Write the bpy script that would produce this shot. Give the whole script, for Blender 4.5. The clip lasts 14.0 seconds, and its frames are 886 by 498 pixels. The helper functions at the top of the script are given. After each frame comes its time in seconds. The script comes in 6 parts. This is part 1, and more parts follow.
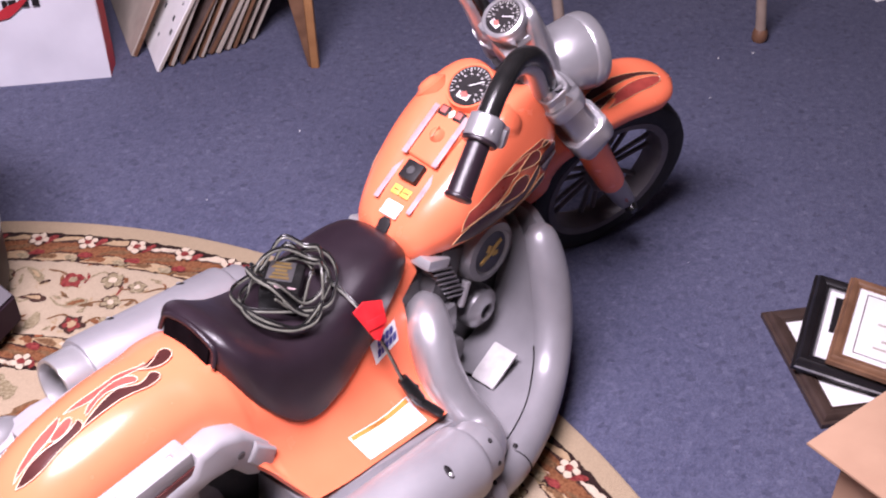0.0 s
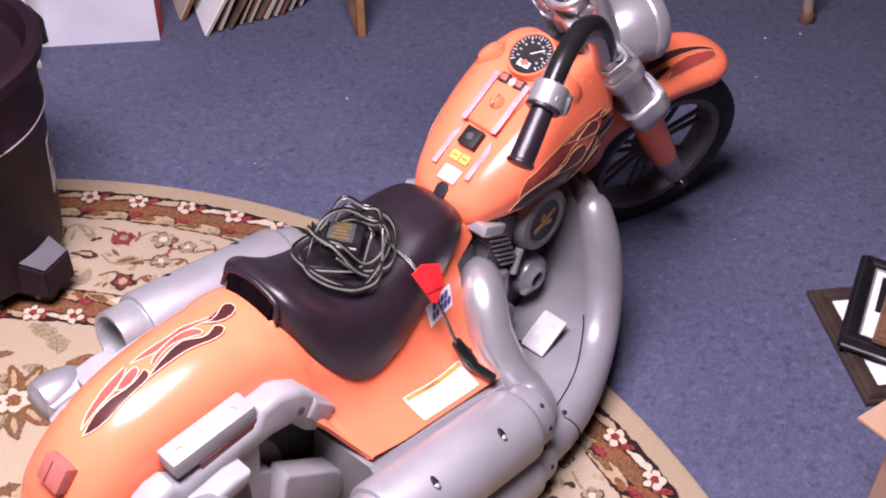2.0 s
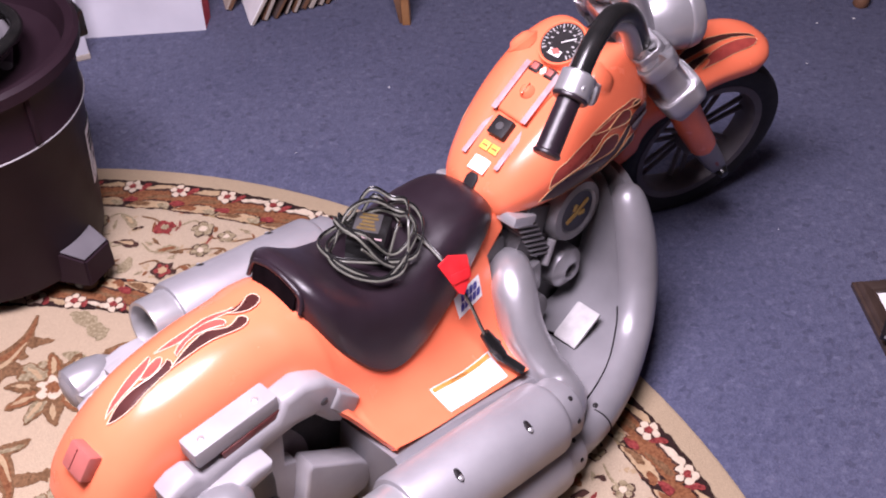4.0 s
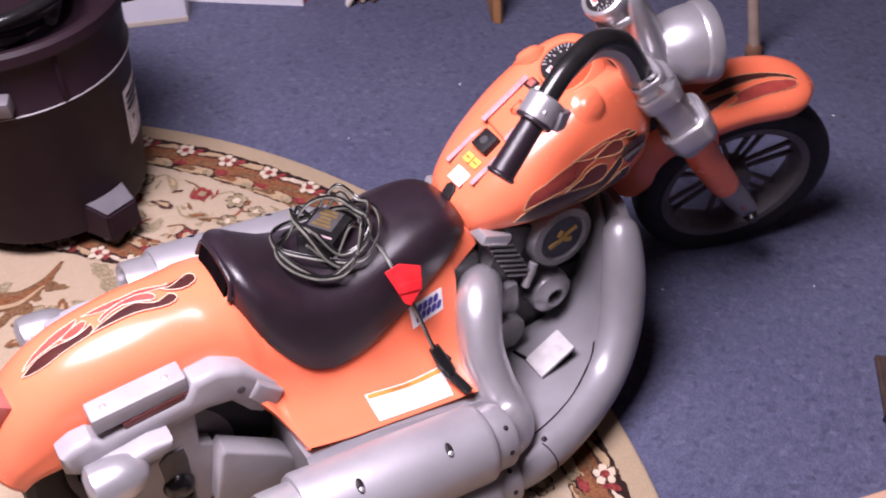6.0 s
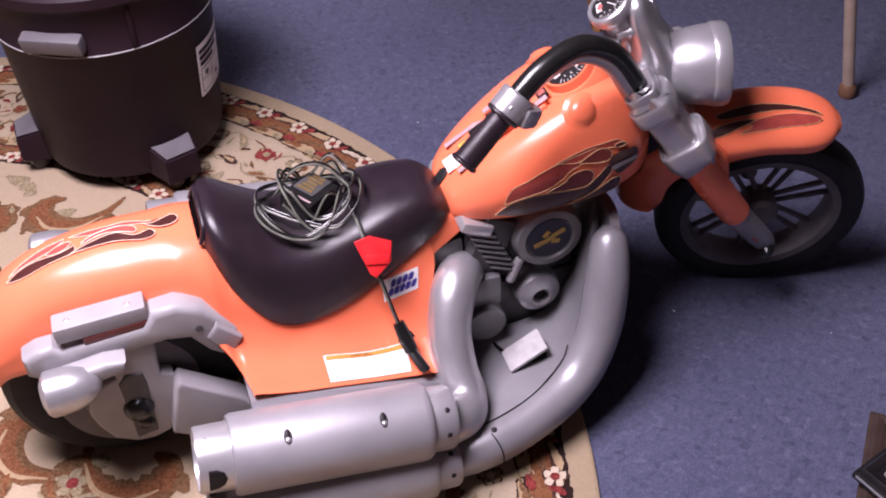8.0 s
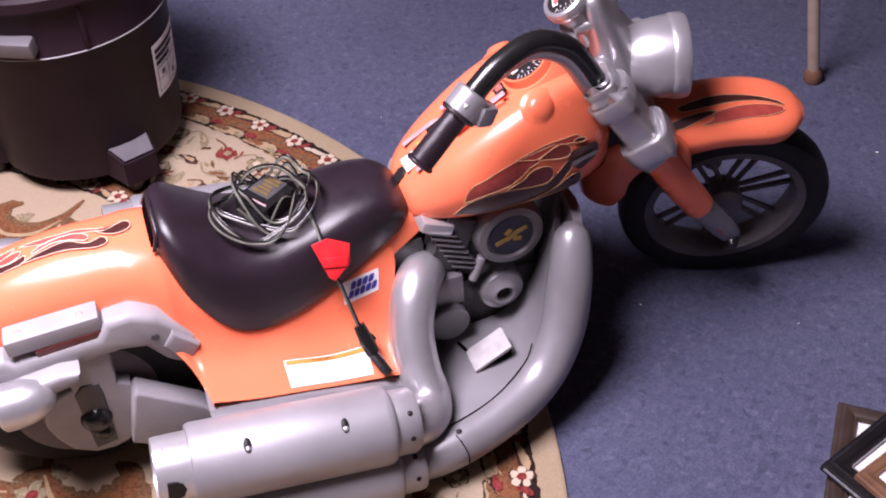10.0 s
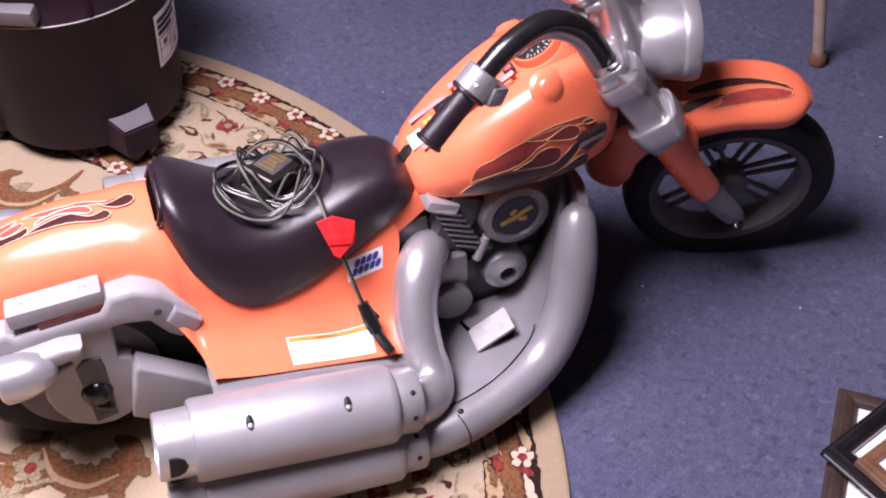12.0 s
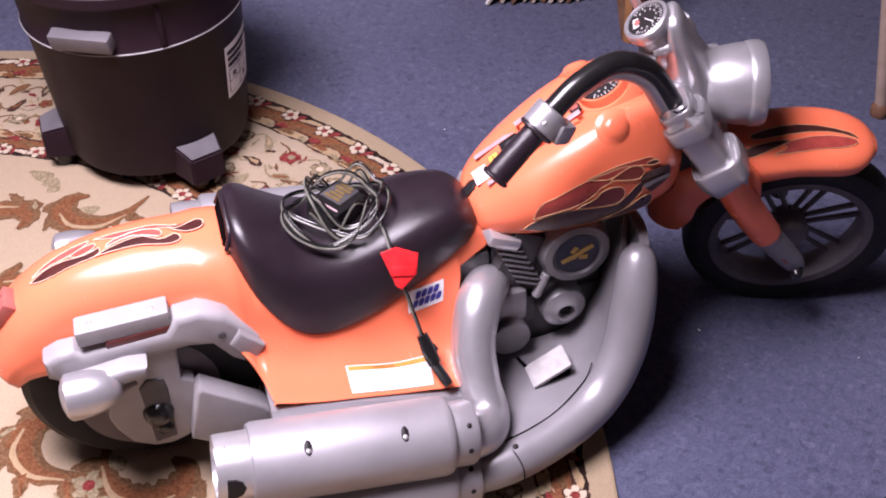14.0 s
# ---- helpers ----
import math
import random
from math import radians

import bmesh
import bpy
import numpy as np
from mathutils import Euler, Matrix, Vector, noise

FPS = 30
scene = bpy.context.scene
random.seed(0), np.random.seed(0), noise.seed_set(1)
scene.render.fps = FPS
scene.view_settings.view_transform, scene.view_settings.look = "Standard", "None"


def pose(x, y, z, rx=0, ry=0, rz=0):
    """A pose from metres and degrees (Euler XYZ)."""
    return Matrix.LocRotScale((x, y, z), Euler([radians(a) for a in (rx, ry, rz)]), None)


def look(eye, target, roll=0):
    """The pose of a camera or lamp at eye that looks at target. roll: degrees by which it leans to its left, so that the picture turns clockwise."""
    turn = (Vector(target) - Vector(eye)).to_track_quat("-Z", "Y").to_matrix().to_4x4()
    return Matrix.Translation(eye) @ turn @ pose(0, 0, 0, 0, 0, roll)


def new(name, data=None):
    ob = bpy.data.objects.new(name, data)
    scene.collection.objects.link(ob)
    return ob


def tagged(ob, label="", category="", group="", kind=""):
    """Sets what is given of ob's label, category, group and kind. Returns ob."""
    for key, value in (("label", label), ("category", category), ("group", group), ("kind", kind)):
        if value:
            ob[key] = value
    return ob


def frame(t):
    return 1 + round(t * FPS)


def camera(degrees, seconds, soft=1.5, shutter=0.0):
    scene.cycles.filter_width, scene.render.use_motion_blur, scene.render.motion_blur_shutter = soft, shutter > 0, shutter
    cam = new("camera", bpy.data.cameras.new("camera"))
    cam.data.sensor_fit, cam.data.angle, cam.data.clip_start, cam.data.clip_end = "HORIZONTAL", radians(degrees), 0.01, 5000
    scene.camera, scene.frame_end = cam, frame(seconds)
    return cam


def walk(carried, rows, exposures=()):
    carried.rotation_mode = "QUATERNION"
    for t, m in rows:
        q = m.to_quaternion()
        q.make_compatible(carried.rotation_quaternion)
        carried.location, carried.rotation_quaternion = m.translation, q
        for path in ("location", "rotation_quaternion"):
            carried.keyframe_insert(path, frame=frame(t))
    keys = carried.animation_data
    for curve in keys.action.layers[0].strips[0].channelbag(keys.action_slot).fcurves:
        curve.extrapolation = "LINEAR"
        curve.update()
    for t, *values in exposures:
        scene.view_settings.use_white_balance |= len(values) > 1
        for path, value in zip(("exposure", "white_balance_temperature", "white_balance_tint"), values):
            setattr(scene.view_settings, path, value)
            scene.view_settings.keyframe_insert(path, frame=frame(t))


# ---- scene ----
cam = camera(41.1, 14.0, 2.0, 0.5)
PATH = [
    (0, (0.059, 0.114, 1.207), (0.031, 1.642, -0.083), -0.4),
    (0.5, (0.04, 0.099, 1.206), (-0.003, 1.62, -0.091), -0.6),
    (1, (0.029, 0.093, 1.204), (0.002, 1.617, -0.091), 0.2),
    (1.5, (0.019, 0.091, 1.203), (-0.031, 1.601, -0.108), 0.4),
    (2, (0.009, 0.091, 1.201), (-0.043, 1.597, -0.114), 0.7),
    (2.5, (0.013, 0.091, 1.2), (-0.06, 1.596, -0.115), 0.1),
    (3, (0.022, 0.092, 1.203), (-0.053, 1.594, -0.116), -0.4),
    (3.5, (0.034, 0.094, 1.203), (-0.078, 1.59, -0.12), -1.7),
    (3.7, (0.039, 0.096, 1.202), (-0.095, 1.587, -0.124), -2.1),
    (5.8, (0.297, 0.191, 1.195), (-0.141, 1.599, -0.157), -1.5),
    (6, (0.329, 0.198, 1.196), (-0.177, 1.594, -0.143), -2.8),
    (6.5, (0.493, 0.233, 1.172), (-0.205, 1.561, -0.151), -1.2),
    (7, (0.584, 0.25, 1.183), (-0.233, 1.483, -0.163), -3.6),
    (7.5, (0.587, 0.265, 1.194), (-0.243, 1.512, -0.131), -2.7),
    (8, (0.598, 0.266, 1.193), (-0.229, 1.522, -0.125), -2.9),
    (8.5, (0.61, 0.277, 1.192), (-0.209, 1.529, -0.134), -3.8),
    (8.7, (0.619, 0.282, 1.189), (-0.198, 1.537, -0.136), -4.3),
    (11, (0.591, 0.307, 1.194), (-0.183, 1.56, -0.16), -2.6),
    (11.5, (0.588, 0.304, 1.195), (-0.185, 1.547, -0.168), -2.5),
    (12, (0.582, 0.303, 1.193), (-0.177, 1.542, -0.181), -1.9),
    (12.5, (0.574, 0.295, 1.195), (-0.208, 1.531, -0.169), -1.5),
    (13, (0.565, 0.286, 1.197), (-0.256, 1.543, -0.125), -0.9),
    (13.5, (0.569, 0.283, 1.198), (-0.263, 1.536, -0.121), -0.8),
    (14, (0.573, 0.277, 1.196), (-0.273, 1.519, -0.123), -1.7),
]
walk(cam, [(t, look(eye, target, roll)) for t, eye, target, roll in PATH], [(0, 0.01), (1.5, 0.0), (2.0, -0.08), (3.7, -0.14), (6.0, -0.16), (6.5, -0.18), (7.0, -0.22), (7.5, -0.44), (8.0, -0.28), (8.7, -0.22), (11.0, -0.06), (14.0, -0.06)])

# ---- light ----
world = bpy.data.worlds.new("room_air")
scene.world = world
world.use_nodes = True
world.node_tree.nodes["Background"].inputs[0].default_value = (0.55, 0.6, 0.75, 1)
world.node_tree.nodes["Background"].inputs[1].default_value = 0.02
scene.view_settings.exposure = 0.0


def area_lamp(name, eye, target, long, wide, watts, colour):
    """A rectangular area lamp, long side along x."""
    data = bpy.data.lights.new(name, "AREA")
    data.shape, data.size, data.size_y, data.energy, data.color = "RECTANGLE", long, wide, watts, colour
    ob = new(name, data)
    ob.matrix_world = look(eye, target)
    return ob


# unseen lamp: place inferred from shadows, hung low for a steeper falloff
LAMP = (-0.325, 0.63, 1.78)
area_lamp("unseen_room_lamp", LAMP, (LAMP[0], LAMP[1] + 0.02, 0), 0.82, 0.56, 98, (0.985, 0.862, 1.04))


# ---- materials ----
def material(name):
    m = bpy.data.materials.new(name)
    m.use_nodes = True
    n = m.node_tree.nodes
    return m, n, m.node_tree.links, n["Principled BSDF"]


def ramp_node(n, stops, mode="LINEAR"):
    r = n.new("ShaderNodeValToRGB")
    r.color_ramp.interpolation = mode
    while len(r.color_ramp.elements) < len(stops):
        r.color_ramp.elements.new(0.5)
    for e, (p, c) in zip(r.color_ramp.elements, stops):
        e.position, e.color = p, (*c, 1)
    return r


def noise_node(n, l, scale, detail=4, source="Object", rough=0.5):
    tc = n.new("ShaderNodeTexCoord")
    t = n.new("ShaderNodeTexNoise")
    t.inputs["Scale"].default_value, t.inputs["Detail"].default_value, t.inputs["Roughness"].default_value = scale, detail, rough
    l.new(tc.outputs[source], t.inputs["Vector"])
    return t


def bump_node(n, l, height, bsdf, strength, distance):
    b = n.new("ShaderNodeBump")
    b.inputs["Strength"].default_value, b.inputs["Distance"].default_value = strength, distance
    l.new(height, b.inputs["Height"])
    l.new(b.outputs["Normal"], bsdf.inputs["Normal"])
    return b


def surface(name, dark, light, scale=30, rough=(0.35, 0.5), metal=0.0, bump=0.05, fine=400, coat=0.0, spec=0.5):
    """A moulded or painted surface: two tones in slow patches, fine grain, uneven gloss."""
    m, n, l, b = material(name)
    slow = noise_node(n, l, scale)
    r = ramp_node(n, [(0.3, dark), (0.7, light)])
    l.new(slow.outputs["Fac"], r.inputs[0])
    l.new(r.outputs[0], b.inputs["Base Color"])
    gloss = n.new("ShaderNodeMapRange")
    gloss.inputs["To Min"].default_value, gloss.inputs["To Max"].default_value = rough
    l.new(noise_node(n, l, scale * 2.3, 6).outputs["Fac"], gloss.inputs["Value"])
    l.new(gloss.outputs[0], b.inputs["Roughness"])
    b.inputs["Metallic"].default_value = metal
    b.inputs["Specular IOR Level"].default_value = spec
    b.inputs["Coat Weight"].default_value = coat
    b.inputs["Coat Roughness"].default_value = 0.12
    bump_node(n, l, noise_node(n, l, fine, 2).outputs["Fac"], b, bump, 0.001)
    return m


ORANGE = surface("orange_plastic", (0.86, 0.182, 0.086), (0.91, 0.206, 0.1), 14, (0.22, 0.3), bump=0.05, fine=300, spec=0.6)
SILVER = surface("silver_plastic", (0.44, 0.43, 0.445), (0.52, 0.51, 0.525), 22, (0.28, 0.38), metal=0.68, bump=0.07, fine=500)
SATIN = surface("satin_silver_plastic", (0.3, 0.29, 0.305), (0.37, 0.36, 0.375), 16, (0.4, 0.52), metal=0.35, bump=0.08, fine=350)
GREY = surface("grey_plastic", (0.25, 0.243, 0.255), (0.31, 0.3, 0.315), 18, (0.3, 0.42), metal=0.3, bump=0.08, fine=350)
PALE = surface("pale_grey_plastic", (0.275, 0.262, 0.272), (0.335, 0.32, 0.33), 25, (0.4, 0.52), bump=0.05)
SMOKE = surface("dark_grey_engine_plastic", (0.055, 0.052, 0.055), (0.085, 0.08, 0.082), 30, (0.4, 0.55), metal=0.2, bump=0.08)
BLACK = surface("black_seat_plastic", (0.015, 0.0088, 0.0128), (0.0215, 0.0135, 0.0188), 24, (0.28, 0.38), bump=0.25, fine=900)
RUBBER = surface("black_tyre_plastic", (0.008, 0.007, 0.0075), (0.014, 0.012, 0.0125), 40, (0.5, 0.65), bump=0.2, fine=300, spec=0.3)
RIM = surface("dark_rim_plastic", (0.1, 0.088, 0.095), (0.135, 0.12, 0.128), 40, (0.4, 0.55), bump=0.1, spec=0.35)
GLOSS_BLACK = surface("gloss_black_plastic", (0.008, 0.008, 0.008), (0.014, 0.013, 0.013), 40, (0.2, 0.3), bump=0.04)
CHROME = surface("bright_silver_paint", (0.5, 0.49, 0.5), (0.58, 0.57, 0.58), 30, (0.25, 0.33), metal=0.6, bump=0.03)
TAIL_RED = surface("faded_red_plastic", (0.36, 0.1, 0.085), (0.43, 0.13, 0.11), 40, (0.35, 0.45))
RED = surface("red_tape", (0.72, 0.014, 0.022), (0.82, 0.03, 0.035), 60, (0.4, 0.5), bump=0.3, fine=120)
AMBER = surface("amber_lens", (0.6, 0.25, 0.06), (0.7, 0.32, 0.08), 60, (0.2, 0.3))
WHITE_PAPER = surface("white_label", (0.78, 0.77, 0.76), (0.84, 0.83, 0.82), 40, (0.5, 0.6), bump=0.02)
INK = surface("black_ink", (0.012, 0.01, 0.011), (0.018, 0.015, 0.016), 80, (0.45, 0.55), bump=0.0, spec=0.25)
DECAL_DARK = surface("flame_decal_maroon", (0.045, 0.014, 0.013), (0.075, 0.02, 0.017), 40, (0.25, 0.32), bump=0.0)
DECAL_RED = surface("flame_decal_red", (0.27, 0.04, 0.034), (0.39, 0.066, 0.05), 50, (0.25, 0.32), bump=0.0)
DECAL_MAROON = surface("flame_decal_dark_red", (0.13, 0.024, 0.02), (0.19, 0.034, 0.028), 50, (0.25, 0.32), bump=0.0)
DECAL_PINK = surface("flame_decal_pink_red", (0.42, 0.062, 0.05), (0.56, 0.1, 0.08), 50, (0.25, 0.32), bump=0.0)
DECAL_CREAM = surface("flame_decal_cream", (0.78, 0.52, 0.38), (0.86, 0.62, 0.48), 50, (0.25, 0.32), bump=0.0)
# near-black without gloss: the shade inside slots and gaps, put into colour
HOLLOW = surface("dark_unlit_hollow", (0.004, 0.003, 0.0035), (0.007, 0.005, 0.006), 40, (0.9, 1.0), bump=0.0, spec=0.0)
DECAL_LINE = surface("flame_decal_outline", (0.55, 0.3, 0.15), (0.66, 0.4, 0.22), 50, (0.25, 0.32), bump=0.0)
STRIPE = surface("grey_stripe_decal", (0.32, 0.21, 0.22), (0.5, 0.36, 0.37), 60, (0.25, 0.35), bump=0.0)
YELLOW = surface("yellow_sticker", (0.78, 0.42, 0.07), (0.84, 0.5, 0.1), 60, (0.35, 0.45), bump=0.0)
BLUE_INK = surface("blue_ink", (0.03, 0.03, 0.2), (0.05, 0.045, 0.27), 60, (0.4, 0.5), bump=0.0)
DRUM = surface("dark_brown_grey_drum_plastic", (0.0155, 0.0074, 0.0112), (0.0205, 0.0104, 0.0152), 12, (0.45, 0.58), bump=0.12, fine=500, spec=0.15)
# grey of latch and hose, also painted on the feet as their lit tops
DRUM_LIGHT = surface("latch_and_lit_foot_grey", (0.1, 0.092, 0.1), (0.135, 0.125, 0.135), 20, (0.45, 0.55), bump=0.1)
GOLD_INK = surface("worn_gold_print", (0.42, 0.26, 0.06), (0.55, 0.36, 0.1), 70, (0.4, 0.5), bump=0.0)
FIN = surface("mid_grey_engine_plastic", (0.17, 0.163, 0.17), (0.23, 0.222, 0.232), 30, (0.32, 0.46), metal=0.35, bump=0.08)
NAVY = surface("dark_blue_print", (0.015, 0.015, 0.035), (0.028, 0.028, 0.06), 50, (0.3, 0.4), bump=0.0)
OLD_GOLD = surface("faint_gold_print", (0.1, 0.065, 0.02), (0.17, 0.11, 0.035), 70, (0.4, 0.5), bump=0.0)
PLASTIC_WIRE = surface("pale_cord_insulation", (0.09, 0.09, 0.075), (0.19, 0.19, 0.155), 60, (0.26, 0.34), bump=0.02)
WOOD = surface("varnished_wood", (0.28, 0.13, 0.05), (0.4, 0.2, 0.08), 25, (0.35, 0.5), bump=0.1)
CHAIR_METAL = surface("beige_painted_steel", (0.3, 0.22, 0.17), (0.38, 0.29, 0.23), 25, (0.35, 0.45), bump=0.03)
BROWN_RUBBER = surface("brown_rubber_foot", (0.14, 0.065, 0.035), (0.2, 0.1, 0.055), 60, (0.5, 0.6))
CARD = surface("corrugated_cardboard", (0.36, 0.215, 0.135), (0.43, 0.265, 0.17), 15, (0.75, 0.9), bump=0.1, fine=200)
BAG = surface("white_bag_paper", (0.6, 0.59, 0.63), (0.68, 0.67, 0.71), 10, (0.45, 0.6), bump=0.2, fine=40)
BAG_RED = surface("red_bag_side", (0.4, 0.02, 0.03), (0.48, 0.03, 0.04), 20, (0.45, 0.6), bump=0.1)
DARK_FRAME = surface("espresso_wood_frame", (0.035, 0.022, 0.017), (0.06, 0.038, 0.03), 30, (0.35, 0.5), bump=0.1)
BLACK_FRAME = surface("black_lacquer_frame", (0.008, 0.007, 0.008), (0.014, 0.012, 0.013), 30, (0.3, 0.4), bump=0.05)
OAK_FRAME = surface("brown_wood_frame", (0.13, 0.065, 0.035), (0.21, 0.11, 0.06), 35, (0.35, 0.5), bump=0.1)
PHOTO = surface("grey_photo_print", (0.05, 0.045, 0.05), (0.3, 0.28, 0.29), 25, (0.15, 0.25), bump=0.0)
BEIGE = surface("grey_beige_card", (0.36, 0.31, 0.26), (0.47, 0.41, 0.34), 20, (0.6, 0.75), bump=0.05)
SLEEVE_DARK = surface("dark_brown_sleeve", (0.06, 0.04, 0.035), (0.13, 0.09, 0.075), 30, (0.5, 0.7), bump=0.05)
# darker copy of the tail red, with the reflector's shade in the colour
MAROON = surface("shaded_red_plastic", (0.1, 0.016, 0.016), (0.14, 0.024, 0.022), 60, (0.3, 0.4))
# lighter than PALE: the light caught by the tilted pedal is in the colour
PEDAL = surface("lit_pale_pedal", (0.34, 0.325, 0.32), (0.46, 0.445, 0.44), 60, (0.4, 0.55), bump=0.1)
# tone chosen for how much fill the unseen walls and ceiling return
WALL_PAINT = surface("unseen_wall_bounce_tan", (0.35, 0.31, 0.3), (0.39, 0.345, 0.335), 6, (0.7, 0.85), bump=0.1, fine=150)


def carpet_material():
    m, n, l, b = material("blue_loop_carpet")
    tc = n.new("ShaderNodeTexCoord")
    big = noise_node(n, l, 2.2, 5)
    mid = noise_node(n, l, 70, 6, rough=0.7)
    fine = n.new("ShaderNodeTexVoronoi")
    fine.inputs["Scale"].default_value = 330
    l.new(tc.outputs["Object"], fine.inputs["Vector"])
    base = ramp_node(n, [(0.3, (0.07, 0.0755, 0.129)), (0.7, (0.104, 0.11, 0.172))])
    l.new(mid.outputs["Fac"], base.inputs[0])
    tuft = ramp_node(n, [(0.0, (0.62, 0.62, 0.66)), (1.0, (1.18, 1.16, 1.12))])
    l.new(fine.outputs["Color"], tuft.inputs[0])
    mix = n.new("ShaderNodeMix")
    mix.data_type, mix.blend_type = "RGBA", "MULTIPLY"
    mix.inputs[0].default_value = 0.75
    l.new(base.outputs[0], mix.inputs[6])
    l.new(tuft.outputs[0], mix.inputs[7])
    worn = ramp_node(n, [(0.3, (0.86, 0.86, 0.9)), (0.7, (1.1, 1.08, 1.05))])
    l.new(big.outputs["Fac"], worn.inputs[0])
    mix2 = n.new("ShaderNodeMix")
    mix2.data_type, mix2.blend_type = "RGBA", "MULTIPLY"
    mix2.inputs[0].default_value = 1.0
    l.new(mix.outputs[2], mix2.inputs[6])
    l.new(worn.outputs[0], mix2.inputs[7])
    fleck = n.new("ShaderNodeTexVoronoi")
    fleck.inputs["Scale"].default_value = 120
    l.new(tc.outputs["Object"], fleck.inputs["Vector"])
    spot = n.new("ShaderNodeSeparateColor")
    l.new(fleck.outputs["Color"], spot.inputs[0])
    shade = ramp_node(n, [(0.0, (0.64, 0.64, 0.66)), (0.06, (0.84, 0.84, 0.85)), (0.14, (1, 1, 1)), (0.9, (1, 1, 1)), (1.0, (1.35, 1.33, 1.25))])
    l.new(spot.outputs[0], shade.inputs[0])
    mix3 = n.new("ShaderNodeMix")
    mix3.data_type, mix3.blend_type = "RGBA", "MULTIPLY"
    mix3.inputs[0].default_value = 0.8
    l.new(mix2.outputs[2], mix3.inputs[6])
    l.new(shade.outputs[0], mix3.inputs[7])
    l.new(mix3.outputs[2], b.inputs["Base Color"])
    b.inputs["Roughness"].default_value = 0.95
    b.inputs["Specular IOR Level"].default_value = 0.15
    b.inputs["Sheen Weight"].default_value = 0.15
    bump_node(n, l, fine.outputs["Distance"], b, 0.4, 0.002)
    return m


CARPET = carpet_material()


# ---- mesh tools ----
def part(name, bm, mat, parent=None, label="", sharp=38):
    me = bpy.data.meshes.new(name)
    bmesh.ops.recalc_face_normals(bm, faces=bm.faces)
    bm.to_mesh(me)
    bm.free()
    me.polygons.foreach_set("use_smooth", [True] * len(me.polygons))
    me.set_sharp_from_angle(angle=radians(sharp))
    me.materials.append(mat)
    ob = new(name, me)
    if parent:
        ob.parent = parent
    if label:
        ob["label"] = label
    return ob


def thing(name, m, label, category, group="", kind=""):
    ob = new(name)
    ob.empty_display_size = 0.05
    ob.matrix_world = m
    return tagged(ob, label, category, group, kind)


def shifted(bm, m):
    bmesh.ops.transform(bm, matrix=m, verts=bm.verts)
    return bm


def joined(*many):
    bm = bmesh.new()
    for other in many:
        me = bpy.data.meshes.new("tmp")
        other.to_mesh(me)
        other.free()
        bm.from_mesh(me)
        bpy.data.meshes.remove(me)
    return bm


def smooth_path(pts, steps=8):
    """Catmull-Rom through points of any dimension."""
    p = [np.array(q, float) for q in pts]
    p = [2 * p[0] - p[1]] + p + [2 * p[-1] - p[-2]]
    out = []
    for i in range(1, len(p) - 2):
        a, b, c, d = p[i - 1 : i + 3]
        for k in range(steps):
            t = k / steps
            out.append(0.5 * (2 * b + (c - a) * t + (2 * a - 5 * b + 4 * c - d) * t * t + (3 * b - a - 3 * c + d) * t**3))
    out.append(p[-2])
    return out


def grid_mesh(rows, close_v=False, caps=False):
    """Faces between rows of equally many points."""
    bm = bmesh.new()
    vs = [[bm.verts.new(tuple(q)) for q in r] for r in rows]
    n = len(rows[0])
    for a, b in zip(vs, vs[1:]):
        for j in range(n if close_v else n - 1):
            k = (j + 1) % n
            bm.faces.new((a[j], a[k], b[k], b[j]))
    if caps:
        bm.faces.new(vs[0][::-1])
        bm.faces.new(vs[-1])
    return bm


def tube(pts, radii, n=14, steps=6, flat=1.0, caps=True, up=(0, 0, 1)):
    """A round rod through points; radii: one number or one for each point; flat squeezes it along up."""
    if not hasattr(radii, "__len__"):
        radii = [radii] * len(pts)
    full = smooth_path([(*p, r) for p, r in zip(pts, radii)], steps)
    rows = []
    ref = Vector(up)
    last = None
    for i, q in enumerate(full):
        a, b = full[max(i - 1, 0)], full[min(i + 1, len(full) - 1)]
        d = Vector((b[:3] - a[:3]).tolist()).normalized()
        side = d.cross(ref) if flat != 1.0 or last is None else last - last.dot(d) * d
        side = side.normalized() if side.length > 1e-3 else d.orthogonal().normalized()
        last = side
        top = side.cross(d)
        rows.append([Vector(q[:3].tolist()) + float(q[3]) * (math.cos(t) * side + flat * math.sin(t) * top) for t in (2 * math.pi * k / n for k in range(n))])
    return grid_mesh(rows, True, caps)


def lathe(profile, n=32, close=False):
    """Turns (radius, height) points about z."""
    rows = []
    for r, z in profile:
        rows.append([(r * math.cos(2 * math.pi * k / n), r * math.sin(2 * math.pi * k / n), z) for k in range(n)])
    if close:
        rows.append(rows[0])
    bm = grid_mesh(rows, True)
    bmesh.ops.remove_doubles(bm, verts=bm.verts, dist=1e-5)
    return bm


def rod(a, b, r, n=16, r2=None):
    """A straight cylinder with eased ends."""
    a, b = Vector(a), Vector(b)
    h = (b - a).length
    r2 = r if r2 is None else r2
    e = min(0.2 * r, 0.002)
    bm = lathe([(0, 0), (r - e, 0), (r, e), (r2, h - e), (r2 - e, h), (0, h)], n)
    return shifted(bm, Matrix.Translation(a) @ (b - a).to_track_quat("Z", "Y").to_matrix().to_4x4())


